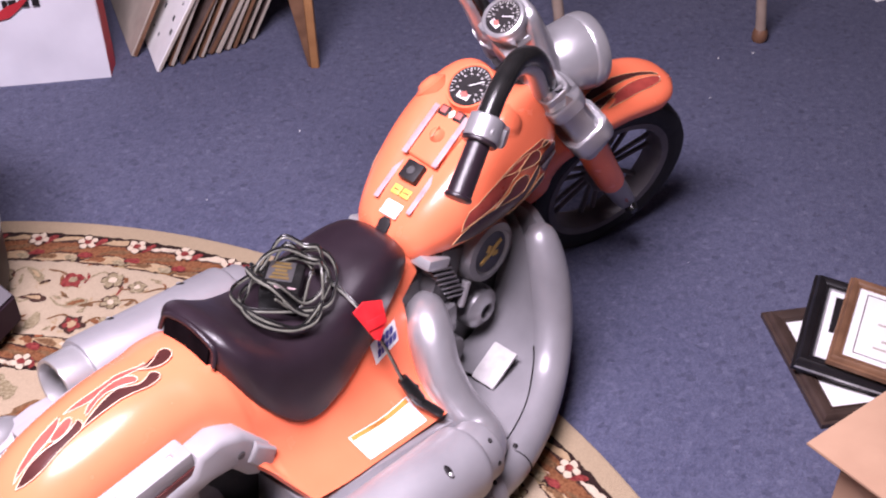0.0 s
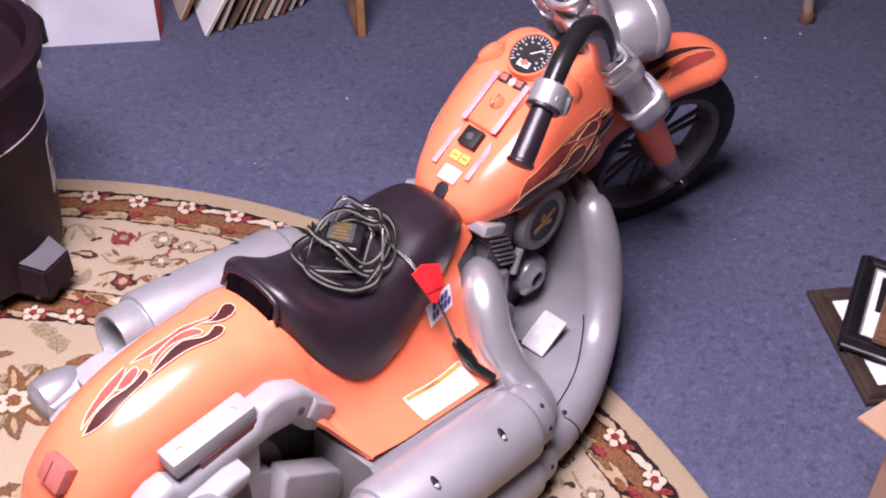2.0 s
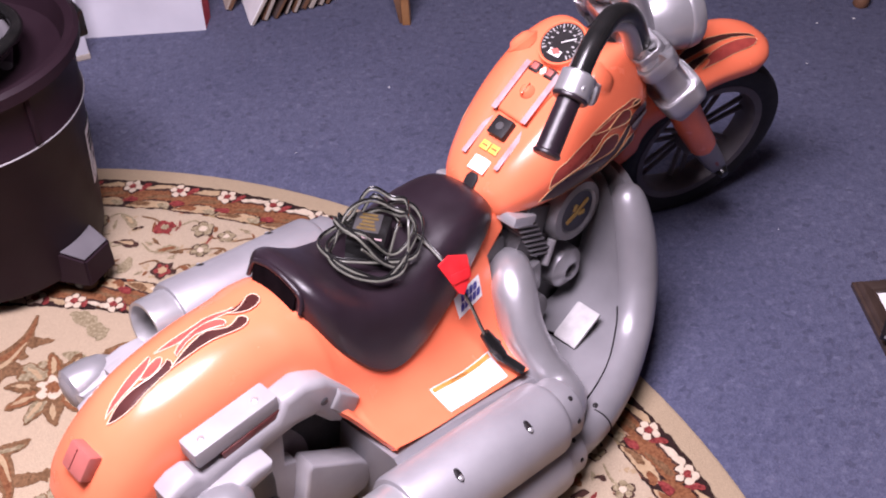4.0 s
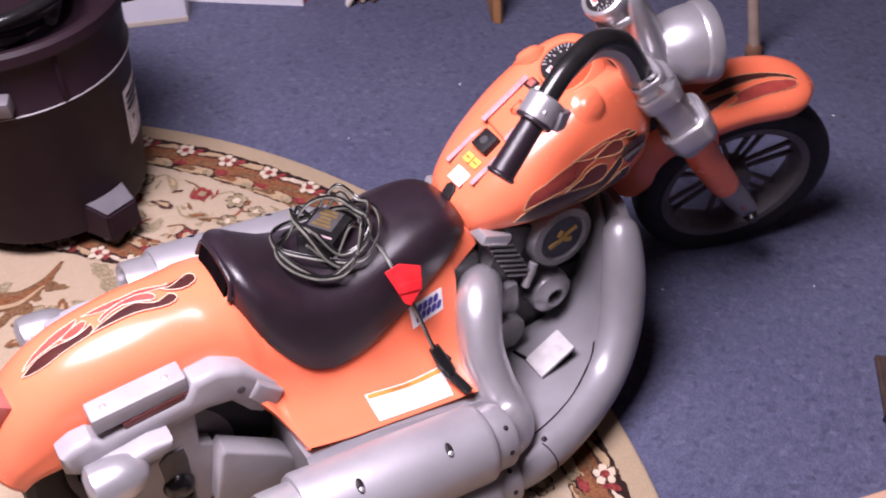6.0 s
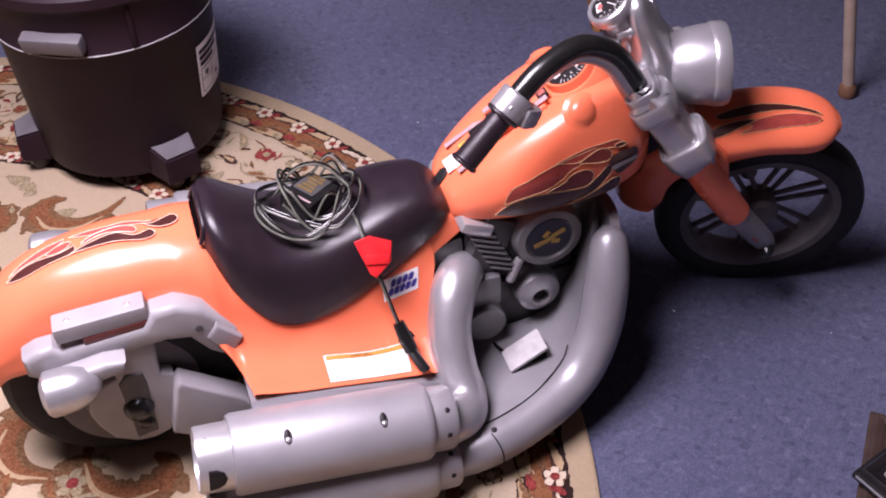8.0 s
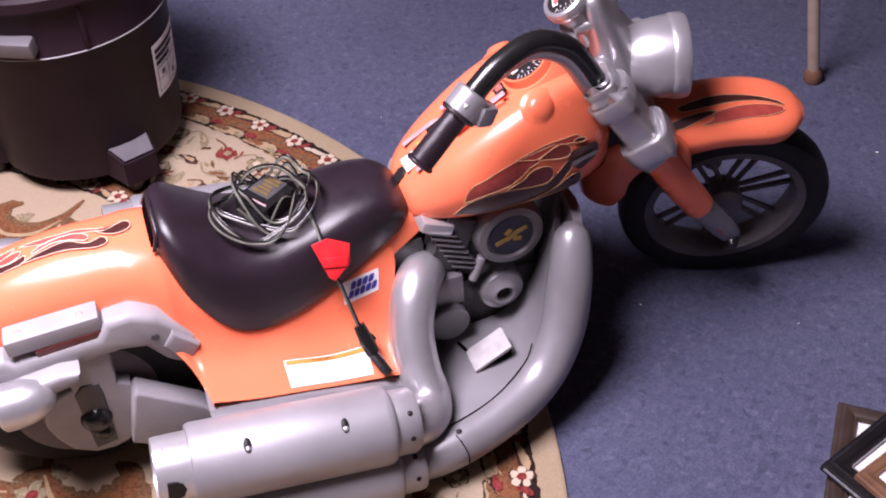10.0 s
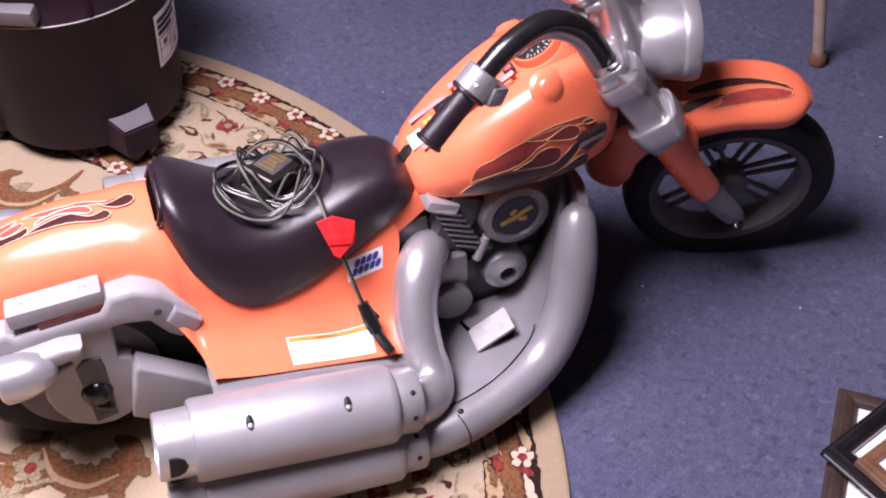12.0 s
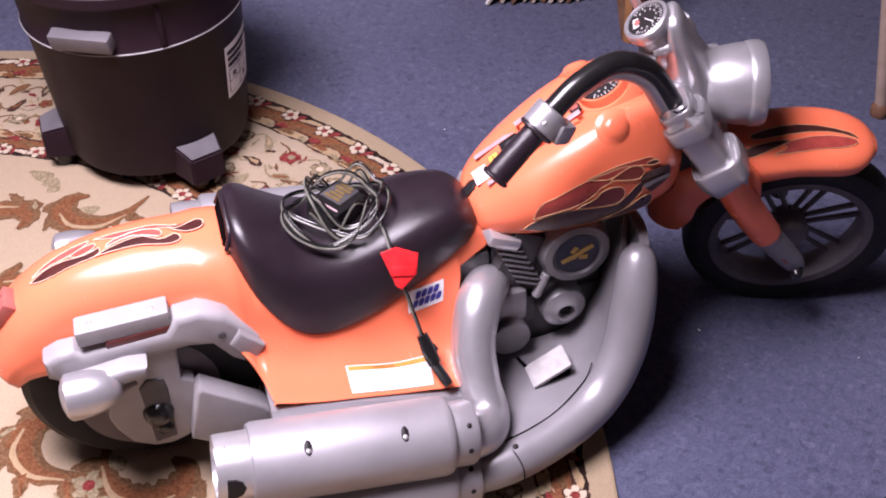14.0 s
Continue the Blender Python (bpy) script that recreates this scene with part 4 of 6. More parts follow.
def side_gear(flip):
    """Grey bracket, reflector box, turn signal and arm on one side of the rear wheel."""
    f = MIRROR if flip else Matrix.Identity(4)

    near = Matrix.Translation((0, -0.028, 0)) @ MIRROR if flip else f

    def put(name, bm, mat, parent=BIKE, label=""):
        close = name in ("side_bar", "bar_foot", "bar_screw", "reflector_box", "screw", "reflector")
        return part(name, shifted(bm, near if close else f), mat, parent, label)

    bar = put("side_bar", slab([(-0.107, 0.243), (-0.107, 0.268), (-0.09, 0.276), (-0.072, 0.277), (-0.062, 0.268), (0.028, 0.276), (0.04, 0.294), (0.068, 0.297), (0.098, 0.282), (0.13, 0.238), (0.124, 0.222), (0.108, 0.205), (0.094, 0.216), (0.076, 0.243), (0.05, 0.248), (-0.02, 0.243), (-0.07, 0.234), (-0.095, 0.234)], 0.034, pose(0, -0.086, -0.012), 0.009), PALE, BIKE, "pale grey plastic side bar")
    put("bar_foot", slab([(0.094, 0.24), (0.108, 0.26), (0.134, 0.228), (0.118, 0.2)], 0.044, pose(0, -0.085, -0.01), 0.005), PALE, bar)
    put("bar_screw", shifted(lathe([(0, 0.001), (0.004, 0.001), (0.005, 0)], 14), pose(0.088, -0.1035, 0.246, 90)), SMOKE, bar)
    box = put("reflector_box", rbox((0.104, 0.03, 0.022), (-0.015, -0.083, 0.279), (0, -3, 0), 0.004), PALE, BIKE, "pale grey box with two screws")
    for x, z in ((0.017, 0.2915), (-0.05, 0.2878)):
        put("screw", shifted(lathe([(0, 0.0016), (0.0025, 0.0014), (0.0045, 0.0)], 16), pose(x, -0.084, z, 0, -3, 0)), CHROME, box, "bright screw head")
    put("reflector", rbox((0.08, 0.006, 0.011), (0.002, -0.0955, 0.2645), (0, -5, 0), 0.001), MAROON, bar, "red reflector strip, its shade put into a darker red")
    stalk = put("signal_stalk", slab([(-0.088, 0.222), (-0.09, 0.236), (-0.02, 0.246), (0.002, 0.243), (0.0, 0.228), (-0.03, 0.222)], 0.03, pose(0, -0.112, 0), 0.006), PALE, BIKE)
    lamp = put("turn_signal", shifted(lathe([(0, 0.0), (0.022, 0.0), (0.0265, 0.004), (0.027, 0.014), (0.0255, 0.032), (0.021, 0.048), (0.013, 0.059), (0, 0.064)], 32), pose(-0.092, -0.125, 0.222, 0, 88, 0)), SILVER, BIKE, "silver bullet turn signal")
    put("signal_lens", shifted(lathe([(0, -0.004), (0.015, -0.003), (0.022, 0.0005)], 28), pose(-0.092, -0.125, 0.222, 0, 88, 0)), PALE, lamp, "pale grey lens")
    put("hub_cover", shifted(lathe([(0, 0.012), (0.03, 0.012), (0.034, 0.016), (0.05, 0.017), (0.056, 0.012), (0.064, 0.013), (0.084, 0.01), (0.086, 0.002), (0.086, -0.02), (0, -0.02)], 48), pose(-0.008, -0.066, 0.15, 90)), RIM, BIKE, "dark ribbed wheel disc")
    put("strut", slab([(-0.058, 0.1421), (-0.0515, 0.1194), (-0.0379, 0.0938), (-0.0148, 0.0802), (0.0072, 0.079), (0.0253, 0.0853), (0.0406, 0.1), (0.0466, 0.1186), (0.0466, 0.1766), (0.0327, 0.184), (0.036, 0.24), (-0.026, 0.24), (-0.0244, 0.2231), (-0.0175, 0.1916), (-0.0314, 0.1874), (-0.0438, 0.1799), (-0.0544, 0.1658)], 0.022, pose(0, -0.086, 0), 0.004), PALE, BIKE, "pale grey axle plate")
    slot = put("axle_slot", slab([(-0.0125, 0.0893), (-0.0165, 0.184), (-0.0063, 0.1957), (0.0128, 0.1941), (0.0152, 0.1754), (0.0128, 0.094)], 0.006, pose(0, -0.0965, 0), 0.002), SMOKE, BIKE, "dark axle slot")
    put("axle_nut", shifted(lathe([(0, 0.012), (0.007, 0.0115), (0.012, 0.009), (0.0155, 0.005), (0.018, 0), (0.0185, -0.003)], 28), pose(-0.002, -0.0995, 0.138, 90)), GLOSS_BLACK, slot, "glossy dark axle cap")
    put("adjuster_nut", shifted(lathe([(0, 0.006), (0.005, 0.0055), (0.009, 0.003), (0.011, 0)], 20), pose(0.001, -0.0995, 0.113, 90)), GLOSS_BLACK, slot)
    put("swing_arm", slab([(0.0457, 0.1749), (0.0527, 0.1823), (0.1206, 0.13), (0.135, 0.1045), (0.12, 0.08), (0.0655, 0.0762), (0.0296, 0.1)], 0.03, pose(0, -0.103, 0), 0.005), PALE, BIKE, "pale grey chain guard")
    # twin silencers
    for ya, za, zb, r, name in ((-0.214, 0.149, 0.119, 0.047, "silencer"), (-0.226, 0.075, 0.055, 0.043, "silencer")):
        a, b = Vector((0.088, ya, za)), Vector((0.318, ya, zb))
        aim = Matrix.Translation(a) @ (b - a).to_track_quat("Z", "Y").to_matrix().to_4x4()
        h = (b - a).length
        can = put(name, shifted(lathe([(r * 0.8, 0.0), (r * 0.95, 0.001), (r, 0.006), (r, h - 0.01), (r * 0.985, h - 0.004), (r * 0.93, h), (r * 0.83, h + 0.002), (r * 0.82, h + 0.026), (r * 0.76, h + 0.031), (0, h + 0.031)], 44), aim), SATIN, BIKE, "silver plastic exhaust silencer")
        tip = put("exhaust_tip", shifted(lathe([(r * 0.84, 0.004), (r * 0.82, -0.034), (r * 0.8, -0.038), (r * 0.71, -0.038), (r * 0.69, -0.03), (r * 0.66, 0.0), (0, 0.0)], 40), aim), CHROME, can, "bright open exhaust tip")
        for turn in (-150, -105):
            put("collar_screw", shifted(lathe([(0, 0.0012), (0.0022, 0.001), (0.0034, 0.0)], 12), aim @ Matrix.Rotation(radians(turn), 4, "Z") @ pose(0, -r * 0.82, h + 0.018, 90)), INK, can, "dark screw recess")
        # black disc paints the shade deep inside the tip
        put("tip_hollow", shifted(lathe([(0, -0.004), (r * 0.66, -0.004)], 32), aim), INK, tip)
        # black plates stand in for the shaded openings round the tip
        for a0 in (-100, -35, 30):
            w = math.radians(a0)
            hole = shifted(slab([(-0.013, -0.009), (0.013, -0.009), (0.0125, 0.0), (0.0085, 0.008), (0.0, 0.0115), (-0.0085, 0.008), (-0.0125, 0.0)], 0.003, None, 0.0005), aim @ Matrix.Rotation(w, 4, "Z") @ pose(0, -r * 0.815, -0.019))
            put("tip_window", hole, INK, tip)
        if r > 0.045:
            for x in (0.062, 0.172):
                spot = aim @ Matrix.Rotation(radians(-150), 4, "Z") @ pose(0, 0, x) @ pose(0, -r, 0)
                put("screw_boss", shifted(lathe([(0, 0.0022), (0.002, 0.002), (0.0032, 0.001)], 12), spot @ pose(0.004, 0, 0) @ pose(0, 0, 0, 90)), CHROME, can)
                put("screw_recess", shifted(lathe([(0, 0.0012), (0.004, 0.001), (0.0065, 0.0)], 16), spot @ pose(0, 0, 0, 90) @ Matrix.Diagonal((1.35, 0.7, 1, 1))), INK, can, "oval screw recess")
    # grey chassis side under the orange shell
    put("chassis_side", grid_mesh([[(x, -y, z) for y, z in ((0.05, zt - 0.01), (0.166, zt), (0.172, zt - 0.006), (0.184, zt - 0.02), (0.214, 0.12), (0.22, 0.05), (0.1, 0.03), (0.05, 0.03))] for x, zt in ((0.125, 0.172), (0.17, 0.168), (0.23, 0.155), (0.29, 0.14), (0.33, 0.13), (0.352, 0.124))], True, True), GREY, BIKE, "grey plastic chassis side")
    # exhaust elbow
    put("exhaust_elbow", tube([(0.43, -0.042, 0.172), (0.414, -0.064, 0.197), (0.395, -0.09, 0.192), (0.38, -0.118, 0.16), (0.376, -0.15, 0.124), (0.378, -0.177, 0.103), (0.37, -0.2, 0.098), (0.348, -0.212, 0.104), (0.312, -0.214, 0.117)], [0.022, 0.027, 0.0285, 0.0275, 0.0275, 0.0275, 0.0275, 0.028, 0.03], 26, 8), SILVER, BIKE, "silver curved exhaust pipe")
    # footboard: tray, outer roll and front wall
    inner = [(0.33, -0.06, 0.064), (0.4, -0.058, 0.072), (0.47, -0.056, 0.076), (0.525, -0.054, 0.084), (0.56, -0.052, 0.122), (0.58, -0.05, 0.18), (0.6, -0.045, 0.25)]
    outer = [(0.32, -0.22, 0.044), (0.385, -0.223, 0.053), (0.455, -0.206, 0.06), (0.522, -0.177, 0.076), (0.563, -0.152, 0.12), (0.584, -0.127, 0.178), (0.597, -0.1, 0.224), (0.602, -0.088, 0.238)]
    girth = [0.026, 0.0285, 0.029, 0.0295, 0.0295, 0.029, 0.024, 0.01]
    crown = [(0, 0.35, 1), (0, 0.35, 1), (0, 0.35, 1), (-0.5, 0.35, 0.85), (-0.85, 0.35, 0.5), (-0.93, 0.35, 0.3), (-0.93, 0.35, 0.3)]
    edge = [tuple(Vector(o) + r * Vector(d).normalized()) for o, r, d in zip(outer, girth, crown)]
    net = []
    for p, q in zip(inner, edge):
        p, q = np.array(p), np.array(q)
        net.append([q * (1 - k / 4) + p * k / 4 for k in range(5)])
    board = put("footboard", solid_sheet(Sheet(net), 36, 10, lambda p: (p[0] + 0.008, p[1], p[2] - 0.012)), GREY, BIKE, "grey plastic footboard")
    put("footboard_roll", tube(outer, [r - 0.0008 for r in girth], 26, 8), GREY, board, "rounded outer edge of the footboard")
    put("seam", tube([(x - 0.0006, y, z + 0.0006) for x, y, z in [*edge[:4], tuple((Vector(edge[3]) + Vector(edge[4])) / 2)]], 0.0008, 6, 6), HOLLOW, board, "dark moulding seam")
    put("seam", tube([(0.392 + 0.012 * math.cos(t), -0.2225 - 0.0275 * math.cos(t), 0.0535 + 0.0287 * math.sin(t)) for t in (1.35, 1.0, 0.6, 0.2, -0.2)], 0.0008, 6, 4), HOLLOW, board, "dark seam across the edge")
    for x, y, z in ((0.4, -0.226, 0.081), (0.345, -0.235, 0.066)):
        put("board_screw", shifted(lathe([(0, 0.002), (0.003, 0.0015), (0.0045, 0)], 14), pose(x, y, z, 32, 0, 0)), INK, board, "dark screw recess")
    put("front_guard", solid_sheet(Sheet([[(0.6, -0.1, 0.235), (0.606, -0.07, 0.25), (0.606, -0.03, 0.25), (0.604, 0.0, 0.25)], [(0.575, -0.14, 0.15), (0.585, -0.09, 0.16), (0.588, -0.04, 0.16), (0.588, 0.0, 0.16)], [(0.53, -0.17, 0.06), (0.54, -0.1, 0.06), (0.545, -0.04, 0.06), (0.545, 0.0, 0.06)]]), 14, 10, lambda p: (p[0] + 0.012, p[1], p[2])), GREY, board)


side_gear(False)
side_gear(True)
part("inner_frame", rbox((0.1, 0.1, 0.16), (0.375, 0, 0.16), bevel=0.012), SMOKE, BIKE, "dark grey inner frame")
pedal = part("pedal", joined(
    rbox((0.056, 0.036, 0.005), (0.4755, -0.1285, 0.0985), (0, -29, 0), 0.0015),
    rbox((0.05, 0.004, 0.004), (0.4765, -0.1115, 0.0995), (0, -29, 0), 0.001),
), PEDAL, BIKE, "pale grey foot pedal, lightened for the light it catches")
# added black wedge stands in for the shade below the raised plate
part("pedal_shade", slab([(-0.022, 0.0), (0.026, 0.0), (0.026, 0.026), (0.02, 0.026)], 0.028, pose(0.475, -0.127, 0.079), 0.001), HOLLOW, pedal, "black wedge standing in for the shade under the pedal")
part("pedal_slot", rbox((0.004, 0.03, 0.002), (0.452, -0.102, 0.0835), (0, 0, 18), 0.0005), HOLLOW, BIKE, "dark slot beside the pedal")

# engine between tank and footboard
part("crankcase", joined(
    rbox((0.19, 0.1, 0.09), (0.49, 0, 0.105), bevel=0.012),
    rbox((0.15, 0.085, 0.1), (0.5, 0, 0.19), (0, 0, 0), 0.01),
    rbox((0.07, 0.11, 0.05), (0.45, 0, 0.13), bevel=0.012),
), SMOKE, BIKE, "dark grey moulded engine block")
for flip in (False, True):
    f = MIRROR if flip else Matrix.Identity(4)
    head = part("cylinder_head", shifted(rbox((0.042, 0.04, 0.015), (0.436, -0.05, 0.264), (0, 24, 0), 0.004), f), CHROME, BIKE, "silver cylinder head")
    barrel = part("cylinder", shifted(rbox((0.042, 0.038, 0.08), (0.455, -0.045, 0.228), (0, 24, 0), 0.003), f), SMOKE, BIKE, "finned engine cylinder")
    for k in range(7):
        c = Vector((0.441, -0.048, 0.253)) + k * Vector((0.0048, 0, -0.0105))
        part("fin", shifted(rbox((0.04, 0.042, 0.003), c, (0, 24, 0), 0.001), f), FIN, barrel)
    clean = part("air_cleaner", shifted(lathe([(0, 0.012), (0.03, 0.012), (0.033, 0.016), (0.042, 0.014), (0.046, 0.004), (0.046, -0.02), (0, -0.02)], 44), f @ pose(0.527, -0.062, 0.23, 90, 0, 0)), FIN, BIKE, "round grey air cleaner cover")
    part("air_cleaner_face", shifted(lathe([(0, 0.0132), (0.029, 0.0132)], 36), f @ pose(0.527, -0.062, 0.23, 90, 0, 0)), NAVY, clean)
    emblem = joined(*[rbox((w, 0.001, 0.0065), (0.527 + x, -0.0758, 0.23 + z), (0, a, 0), 0.001) for x, z, w, a in ((-0.012, -0.006, 0.018, -20), (0.0, -0.001, 0.016, -32), (0.012, 0.006, 0.018, -24), (0.008, -0.006, 0.011, 10), (-0.004, 0.007, 0.01, -50))])
    part("emblem", shifted(emblem, f), GOLD_INK, clean, "worn gold emblem")
    cam_cover = part("timing_cover", shifted(lathe([(0, 0.003), (0.0095, 0.003), (0.011, 0.012), (0.014, 0.0135), (0.018, 0.01), (0.023, 0.006), (0.028, 0.004), (0.03, -0.002), (0.03, -0.03), (0, -0.03)], 36), f @ pose(0.516, -0.068, 0.137, 90, 0, 0)), GREY, BIKE, "round grey engine cover")
    # black disc paints the shade at the bottom of the cover's hole
    part("cover_hollow", shifted(lathe([(0, 0.0038), (0.0098, 0.0038)], 20), f @ pose(0.516, -0.068, 0.137, 90, 0, 0)), INK, cam_cover)
    part("lifter_tube", shifted(rod((0.478, -0.066, 0.165), (0.492, -0.066, 0.2), 0.006), f), PALE, BIKE)
    part("starter_motor", shifted(joined(rod((0.44, -0.04, 0.115), (0.44, -0.085, 0.115), 0.027), rbox((0.05, 0.03, 0.05), (0.44, -0.06, 0.16), bevel=0.008)), f), FIN, BIKE)

# ---- front end, built straight and then steered ----
HUBC = Vector((0.863, 0, 0.144))
wheel_z = (STEER @ HUBC).z
wheel(BIKE, STEER @ Matrix.Translation(HUBC), wheel_z, 0.05, 0.108, "front_tyre", 7)


def front(name, bm, mat, parent=BIKE, label=""):
    return part(name, shifted(bm, STEER), mat, parent, label)


def front_fender():
    net = []
    for x, z, w, dx, dz, deep in (
        (0.662, 0.185, 0.034, 0.95, -0.3, 0.04),
        (0.655, 0.23, 0.05, 0.92, -0.3, 0.058),
        (0.668, 0.277, 0.051, 0.75, -0.6, 0.06),
        (0.700, 0.309, 0.051, 0.5, -0.8, 0.057),
        (0.745, 0.329, 0.051, 0.25, -0.95, 0.056),
        (0.790, 0.337, 0.051, 0.05, -1, 0.044),
        (0.830, 0.340, 0.051, 0, -1, 0.036),
        (0.866, 0.339, 0.051, 0, -1, 0.033),
        (0.896, 0.334, 0.048, -0.1, -1, 0.03),
        (0.921, 0.325, 0.039, -0.3, -0.9, 0.025),
        (0.935, 0.315, 0.022, -0.5, -0.8, 0.015),
    ):
        half = [(0, 0), (0.5 * w, 0.08 * deep), (0.82 * w, 0.3 * deep), (w, 0.66 * deep), (w, deep)]
        net.append([(x + dx * d, -y, z + dz * d) for y, d in reversed(half)] + [(x + dx * d, y, z + dz * d) for y, d in half[1:]])
    return Sheet(net)


NOSE = front_fender()
fender = front("front_fender", solid_sheet(NOSE, 50, 28, lambda p: tuple(Vector(p) + (HUBC - Vector(p)) * 0.04)), ORANGE, BIKE, "glossy orange front fender with flame decal")
NOSE_PRINT = [
    (DECAL_DARK, DECAL_LINE, [(0.454, 0.4345), (0.52, 0.48), (0.6, 0.501), (0.697, 0.4895), (0.804, 0.4662), (0.8335, 0.4328), (0.7616, 0.4467), (0.672, 0.4528), (0.575, 0.43), (0.507, 0.408), (0.467, 0.4036)]),
    (DECAL_RED, DECAL_LINE, [(0.52, 0.2715), (0.56, 0.3244), (0.548, 0.352), (0.608, 0.4), (0.71, 0.4257), (0.8116, 0.4218), (0.8283, 0.393), (0.7755, 0.343), (0.661, 0.31), (0.586, 0.279)]),
    (DECAL_DARK, DECAL_LINE, [(0.4365, 0.3365), (0.488, 0.3717), (0.5465, 0.386), (0.5686, 0.3743), (0.518, 0.3246), (0.476, 0.2833), (0.445, 0.271)]),
]
printed(NOSE, NOSE_PRINT, place=STEER, parent=fender, line=0.0005)

for flip in (False, True):
    f = MIRROR if flip else Matrix.Identity(4)
    sleeve = front("fork_sleeve", shifted(loft([((0.664, -0.0705, 0.428), 0.021, 0.0205), ((0.69, -0.074, 0.395), 0.0215, 0.021), ((0.715, -0.078, 0.362), 0.0225, 0.0215), ((0.724, -0.08, 0.35), 0.0225, 0.0215)], 5.0), f), SILVER, BIKE, "silver square fork boot with a flared lower cuff")
    front("boot_cuff", shifted(loft([((0.7135, -0.0783, 0.364), 0.0245, 0.0245), ((0.714, -0.0783, 0.3634), 0.028, 0.03), ((0.716, -0.0785, 0.3608), 0.0295, 0.0315), ((0.727, -0.081, 0.3465), 0.0295, 0.0315), ((0.733, -0.082, 0.3385), 0.0275, 0.029), ((0.7335, -0.082, 0.338), 0.024, 0.024)], 4.0), f), SILVER, sleeve, "flared silver cuff")
    front("boot_collar", shifted(loft([((0.655, -0.069, 0.4395), 0.014, 0.014), ((0.6555, -0.069, 0.4389), 0.021, 0.0205), ((0.664, -0.0705, 0.428), 0.0215, 0.021)], 4.0), f), SILVER, sleeve)
    front("boot_collar", shifted(loft([((0.6665, -0.071, 0.425), 0.0215, 0.021), ((0.667, -0.071, 0.4244), 0.0275, 0.0265), ((0.68, -0.0728, 0.4075), 0.0275, 0.0265), ((0.6815, -0.073, 0.4055), 0.0235, 0.0225)], 4.0), f), SILVER, sleeve)
    leg = front("fork_leg", shifted(tube([(0.726, -0.079, 0.345), (0.765, -0.079, 0.28), (0.806, -0.0755, 0.219)], [0.0225, 0.0215, 0.0195], 18, 4), f), ORANGE, BIKE, "orange fork leg")
    front("fender_ear", shifted(loft([((0.748, -0.05, 0.314), 0.008, 0.02), ((0.764, -0.054, 0.292), 0.013, 0.024), ((0.779, -0.058, 0.268), 0.01, 0.014)], 2.4), f), ORANGE, fender)
    front("fork_slider", shifted(tube([(0.79, -0.0775, 0.242), (0.808, -0.0755, 0.216), (0.843, -0.069, 0.169), (0.862, -0.065, 0.144), (0.868, -0.064, 0.136)], [0.017, 0.0175, 0.016, 0.0135, 0.009], 18, 4), f), GREY, leg, "grey lower fork leg")
    front("slider_streak", shifted(tube([(0.822, -0.0855, 0.198), (0.838, -0.083, 0.176), (0.853, -0.0785, 0.157)], [0.002, 0.0042, 0.003], 8, 3), f), TAIL_RED, leg, "orange-red streak on the lower leg")
    front("axle_cap", shifted(lathe([(0, 0.013), (0.006, 0.012), (0.009, 0.006), (0.01, 0)], 18), f @ pose(0.862, -0.075, 0.143, 90)), GLOSS_BLACK, leg, "black axle cap")
    if flip:
        # the far bar is bent up a little
        f = Matrix(((1, 0, 0, 0), (0, 1, 0, 0), (0, 0.35, 1, -0.027), (0, 0, 0, 1))) @ MIRROR
    line = [(0.672, -0.066, 0.405), (0.65, -0.07, 0.448), (0.617, -0.08, 0.503), (0.578, -0.094, 0.526), (0.54, -0.118, 0.52), (0.515, -0.137, 0.504), (0.5, -0.15, 0.49)]
    bar = front("handlebar", shifted(tube(line, 0.0125, 16, 7), f), GLOSS_BLACK, BIKE, "black handlebar")
    front("bar_underside", shifted(tube([(x - 0.005, y, z - 0.0105) for x, y, z in line[:-1]], 0.0122, 16, 7), f), SILVER, bar, "silver underside of the handlebar")
    way = Vector((-0.056, -0.044, -0.05)).normalized()
    base = Vector((0.504, -0.147, 0.494))
    clamp = front("switch_housing", shifted(joined(rod(base + way * -0.012, base + way * 0.016, 0.021), rbox((0.026, 0.024, 0.024), base + Vector((0.014, -0.006, -0.012)), (0, 30, 40), 0.005)), f), SILVER, BIKE, "silver switch housing")
    front("housing_screw", shifted(lathe([(0, 0.002), (0.004, 0.0015), (0.005, 0)], 12), f @ Matrix.Translation(base + Vector((-0.002, -0.018, 0.008))) @ pose(0, 0, 0, 70, 0, 20)), CHROME, clamp)
    grip = front("grip", shifted(joined(rod(base + way * 0.014, base + way * 0.02, 0.021), rod(base + way * 0.018, base + way * 0.082, 0.0135, 18, 0.0145), rod(base + way * 0.08, base + way * 0.086, 0.0165, 18)), f), BLACK, BIKE, "black ribbed hand grip")

nacelle = front("steering_head", loft([((0.645, 0, 0.518), 0.012, 0.006), ((0.649, 0, 0.511), 0.023, 0.011), ((0.658, 0, 0.488), 0.029, 0.016), ((0.67, 0, 0.46), 0.032, 0.021), ((0.68, 0, 0.43), 0.038, 0.025), ((0.69, 0, 0.396), 0.05, 0.026), ((0.706, 0, 0.362), 0.056, 0.026), ((0.72, 0, 0.336), 0.05, 0.024)], 2.8), SILVER, BIKE, "silver steering head with a tapered hood")
